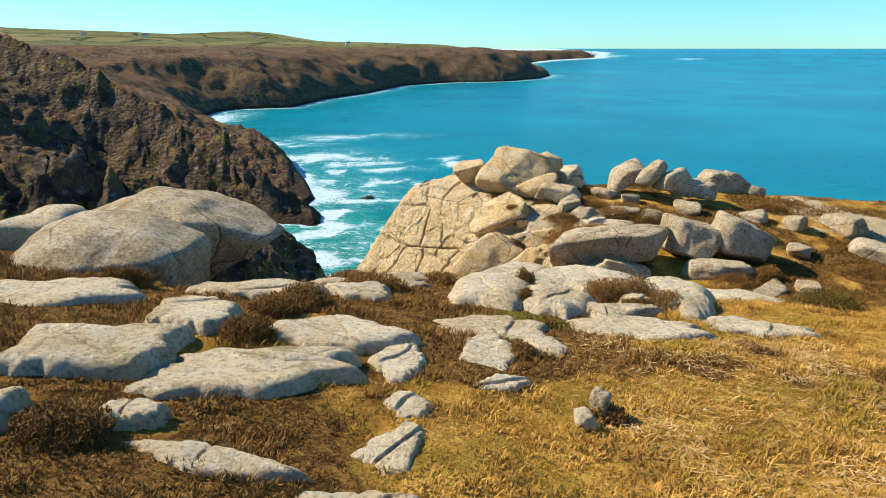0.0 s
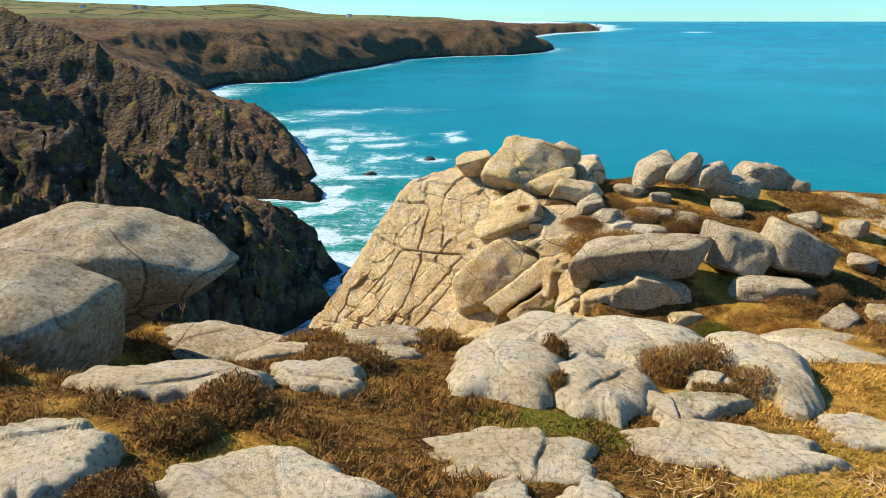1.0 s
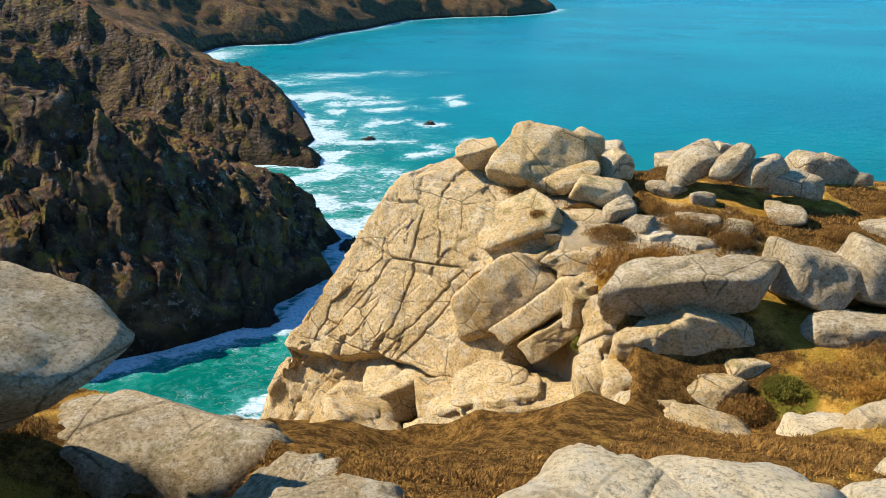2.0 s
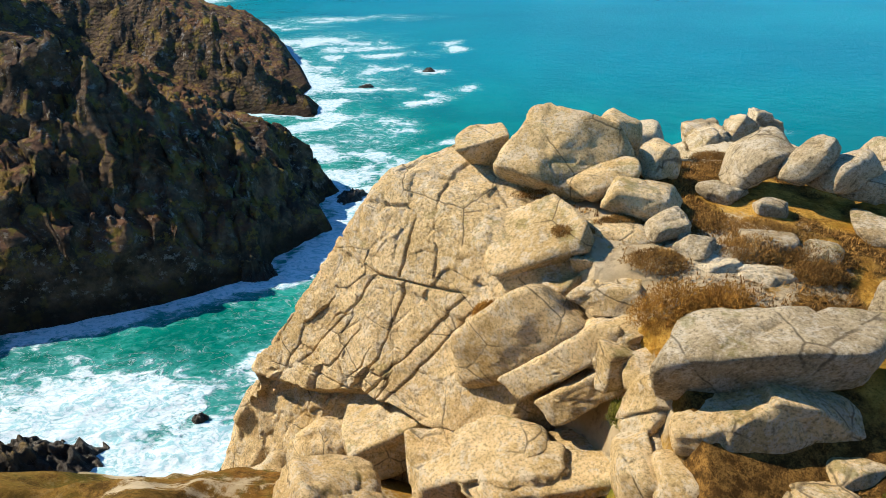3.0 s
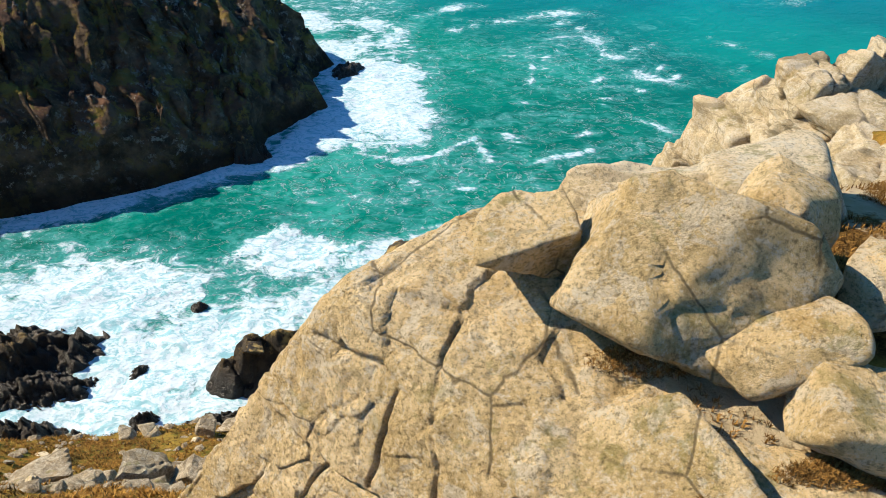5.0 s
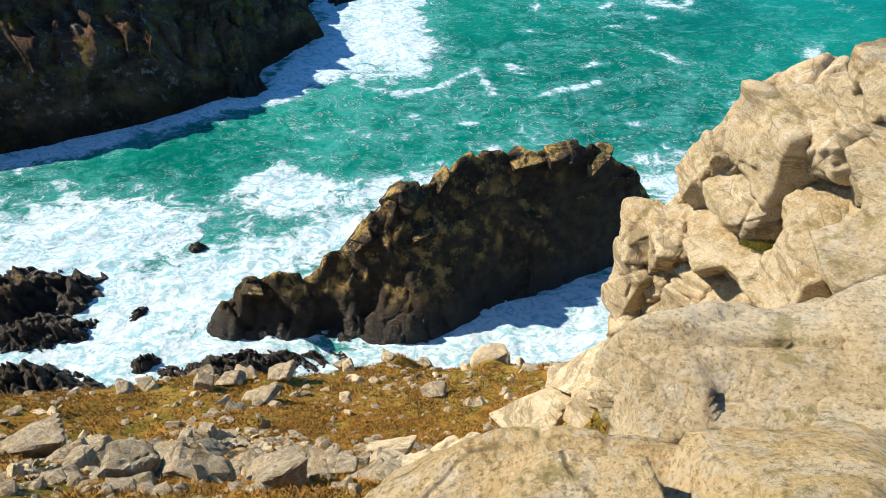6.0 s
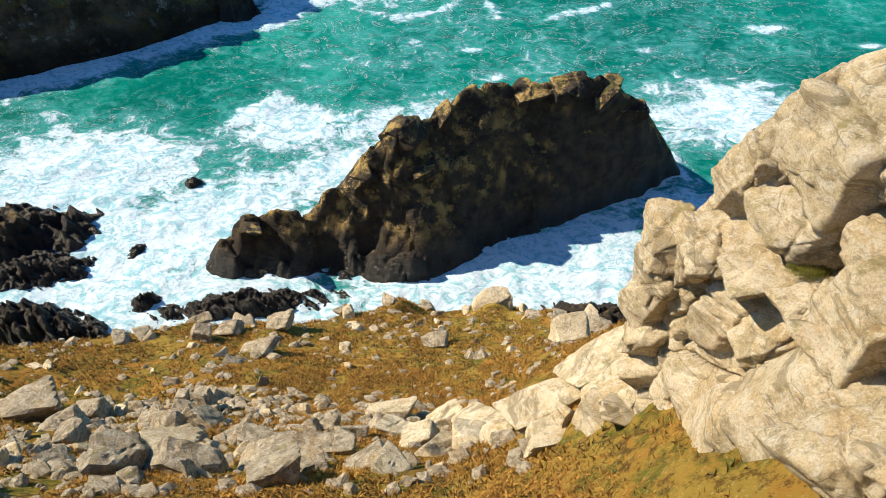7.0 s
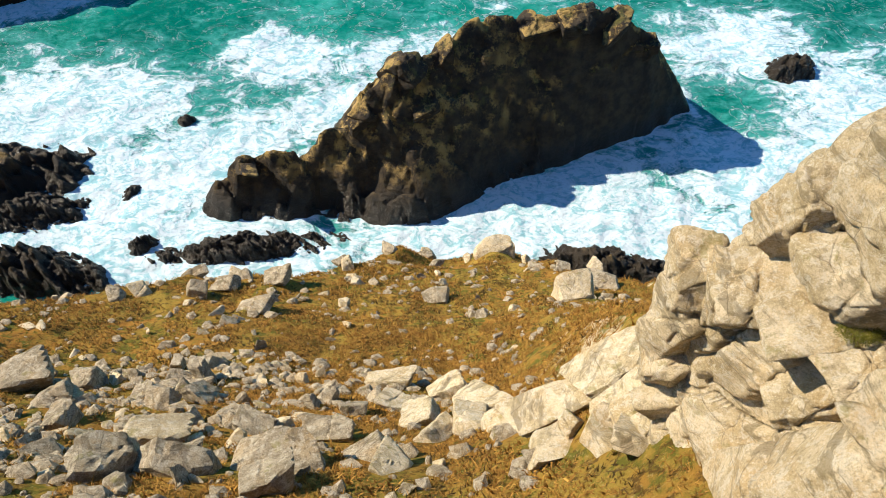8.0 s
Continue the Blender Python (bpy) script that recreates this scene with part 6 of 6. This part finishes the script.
BR = "dark brown heather bush between rocks"
bush(2.1, 8.0, 0.34, 0.30, 0.30, HEATHER, 621, BR)
bush(2.55, 8.25, 0.38, 0.35, 0.34, HEATHER, 622, BR)
bush(2.75, 7.75, 0.35, 0.30, 0.26, HEATHER, 623, BR)
bush(2.4, 7.5, 0.30, 0.2, 0.18, HEATHER, 624, BR)
bush(1.05, 7.95, 0.16, 0.2, 0.40, HEATHER, 625, BR, z=86.95)
bush(1.0, 7.4, 0.12, 0.15, 0.25, HEATHER, 626, BR)
bush(-0.05, 8.6, 0.32, 0.25, 0.22, HEATHER, 627, BR)
bush(-1.25, 8.4, 0.4, 0.3, 0.24, HEATHER, 628, BR)
bush(-0.9, 7.8, 0.5, 0.28, 0.2, HEATHER, 629, BR)
bush(-1.55, 6.75, 0.35, 0.35, 0.25, HEATHER, 630, BR)
bush(-1.75, 6.3, 0.3, 0.3, 0.24, HEATHER, 631, BR)
bush(-1.75, 5.35, 0.26, 0.3, 0.24, HEATHER, 632, BR)
bush(-3.6, 7.0, 0.35, 0.2, 0.22, HEATHER, 633, BR)
bush(-2.3, 3.5, 0.35, 0.25, 0.2, HEATHER, 634, BR)
bush(0.72, 5.55, 0.16, 0.2, 0.12, HEATHER, 635, BR, count=700, leaf=0.05)
bush(1.2, 4.3, 0.2, 0.15, 0.12, HEATHER, 636, BR, count=700, leaf=0.05)
bush(3.1, 15.95, 0.55, 0.40, 0.55, RUST, 641, "rust-orange heather bush on the ledge", z=85.3, count=3600)
bush(3.75, 16.0, 0.55, 0.38, 0.50, RUST, 642, "rust-orange heather bush on the ledge", z=85.35, count=3200)
bush(3.15, 16.9, 0.48, 0.36, 0.22, HEATHER, 643, BR, count=2200)
bush(4.55, 17.1, 0.62, 0.36, 0.24, HEATHER, 676, BR, count=2600)
bush(5.4, 16.9, 0.55, 0.36, 0.24, HEATHER, 677, BR, count=2200)
bush(0.82, 17.4, 0.26, 0.2, 0.22, RUST, 644, "rust heather tuft in a rock joint", z=84.5)
bush(0.5, 18.2, 0.16, 0.16, 0.2, HEATHER, 645, "dark heather tuft in a rock joint", z=84.85)
bush(2.05, 17.6, 0.34, 0.22, 0.14, HEATHER, 646, "dark heather tuft in a rock joint", z=85.82)
bush(1.9, 19.0, 0.7, 0.2, 0.18, HEATHER, 647, "dark heather under the capstones", z=85.85, count=1200)
bush(2.9, 17.9, 0.5, 0.16, 0.14, HEATHER, 648, "dark heather under the capstones", z=85.85)
bush(4.1, 17.9, 0.5, 0.35, 0.2, HEATHER, 649, BR, count=1300)
bush(4.9, 17.7, 0.6, 0.4, 0.22, HEATHER, 650, BR, count=1300)
bush(5.3, 16.6, 0.5, 0.3, 0.2, HEATHER, 651, BR)
bush(6.3, 13.6, 0.6, 0.35, 0.3, HEATHER, 652, BR, count=1300)
bush(7.2, 13.9, 0.4, 0.3, 0.3, HEATHER, 653, BR)
bush(10.9, 19.6, 0.9, 0.7, 0.5, RUST, 654, "round mound of rust-brown heather", z=84.95, count=5000)
bush(5.5, 8.8, 0.6, 0.4, 0.32, GORSE, 655, "small olive gorse bush in the grass", "gorse bush", count=2400)
bush(3.9, 5.2, 0.2, 0.16, 0.16, HEATHER, 674, BR, count=700)
bush(6.6, 7.6, 0.5, 0.3, 0.2, HEATHER, 675, BR)
bush(2.5, 15.25, 0.3, 0.3, 0.12, MOSS, 656, "bright green moss cushion in a gully", "moss", z=84.3)
bush(2.7, 14.8, 0.2, 0.3, 0.2, MOSS, 657, "bright green moss cushion in a gully", "moss", z=84.0)
bush(5.5, 13.3, 0.5, 0.35, 0.3, HEATHER, 671, BR, count=1300)
bush(4.3, 13.2, 0.45, 0.3, 0.25, HEATHER, 672, BR)
bush(5.9, 12.8, 0.5, 0.35, 0.25, RUST, 673, "rust heather bush in the mossy dip")
bush(4.9, 13.4, 0.35, 0.25, 0.18, MOSS, 658, "bright green moss cushion among rocks", "moss")
bush(7.9, 30.6, 0.5, 0.3, 0.2, MOSS, 659, "bright green moss cushion under a block", "moss", z=78.6)
for k, (x, y) in enumerate([(8.0, 16.2), (9.3, 18.4), (6.0, 20.6), (7.5, 17.0), (9.8, 14.6), (8.3, 12.4), (5.9, 22.2), (7.9, 21.6)]):
    bush(x, y, 0.5, 0.4, 0.22, HEATHER, 661 + k, BR)

# rubble too small to count
rng = np.random.RandomState(88)
u, faces = BALLS[1]
rx = np.concatenate([rng.normal(-17, 8, 900), rng.uniform(-45, 16, 500), rng.uniform(-4, 5, 70)])
ry = np.concatenate([rng.uniform(29, 45, 900), rng.uniform(42, 66, 500), rng.uniform(30, 42, 70)])
rz = ground_height(rx, ry)
bits, tris = [], []
for k in range(len(rx)):
    s = 0.12 + 0.34 * rng.rand() ** 2
    d = rng.normal(size=(9, 3))
    d = d / np.linalg.norm(d, axis=1)[:, None]
    r = 1 / (np.maximum(u @ d.T, 0.15) / rng.uniform(0.7, 1.0, 9)).max(1)
    bits.append(u * np.clip(r, 0.5, 1.4)[:, None] * s * np.array([rng.uniform(0.8, 1.6), 1, 0.7]) + np.array([rx[k], ry[k], rz[k] + s * 0.2]))
    tris.append(faces + k * len(u))
tagged(new("rubble", mesh_of("rubble", np.concatenate(bits), np.concatenate(tris), GREY_GRANITE, shade=False)), "small grey rubble strewn over the slope", "rubble", kind="stuff")


# ---- far buildings ----
def part(name, bm, material, parent, label=""):
    me = bpy.data.meshes.new(name)
    bm.to_mesh(me)
    bm.free()
    me.materials.append(material)
    ob = new(name, me)
    ob.parent = parent
    return tagged(ob, label)


def box(w, d, h, z=0.0, x=0.0, y=0.0):
    bm = bmesh.new()
    bmesh.ops.create_cube(bm, size=1.0, matrix=Matrix.Translation((x, y, z + h / 2)) @ Matrix.Diagonal((w, d, h, 1)))
    bmesh.ops.bevel(bm, geom=bm.edges[:], offset=min(w, d, h) * 0.03, segments=1, affect="EDGES")
    return bm


def tube(r1, r2, h, z):
    bm = bmesh.new()
    bmesh.ops.create_cone(bm, cap_ends=True, segments=20, radius1=r1, radius2=r2, depth=h, matrix=Matrix.Translation((0, 0, z + h / 2)))
    return bm


def gable(w, d, h, z):
    bm = bmesh.new()
    v = [bm.verts.new(c) for c in [(-w / 2, -d / 2, z), (w / 2, -d / 2, z), (w / 2, d / 2, z), (-w / 2, d / 2, z), (-w / 2, 0, z + h), (w / 2, 0, z + h)]]
    for f in [(0, 1, 5, 4), (2, 3, 4, 5), (1, 2, 5), (3, 0, 4), (3, 2, 1, 0)]:
        bm.faces.new([v[k] for k in f])
    return bm


def land_at(x, y):
    return float(coast_height(np.array([x], float), np.array([y], float))[0])


lighthouse = tagged(new("lighthouse"), "small white lighthouse on the far headland", "lighthouse")
lighthouse.location = (838, 3900, land_at(838, 3900) - 1)
part("tower", tube(4.0, 3.2, 15, 0), WHITEWASH, lighthouse)
part("gallery", tube(4.4, 4.4, 1.0, 15), WHITEWASH, lighthouse)
part("lantern", tube(2.2, 2.0, 3.5, 16), SLATE, lighthouse, "dark glazed lantern room")
part("cap", tube(2.4, 0.2, 2.0, 19.5), SLATE, lighthouse)
part("keepers_house", box(26, 9, 6, 0, 20), WHITEWASH, lighthouse)


def farmhouse(x, y, turn):
    house = tagged(new("farmhouse"), "whitewashed farmhouse with slate roof among far fields", "farmhouse", "far farmhouses")
    house.matrix_world = pose(x, y, land_at(x, y) - 0.5, 0, 0, turn)
    part("wall", box(16, 8, 5.5), WHITEWASH, house)
    part("roof", gable(16.6, 8.8, 3.6, 5.5), SLATE, house)
    part("chimney", box(1.2, 1.2, 2.4, 8, 6.5), SLATE, house)
    return house


farmhouse(-1010, 2350, 20)
farmhouse(-1050, 2372, 70)
farmhouse(-1190, 2300, -10)
farmhouse(-330, 2400, 30)
farmhouse(-720, 2650, 0)
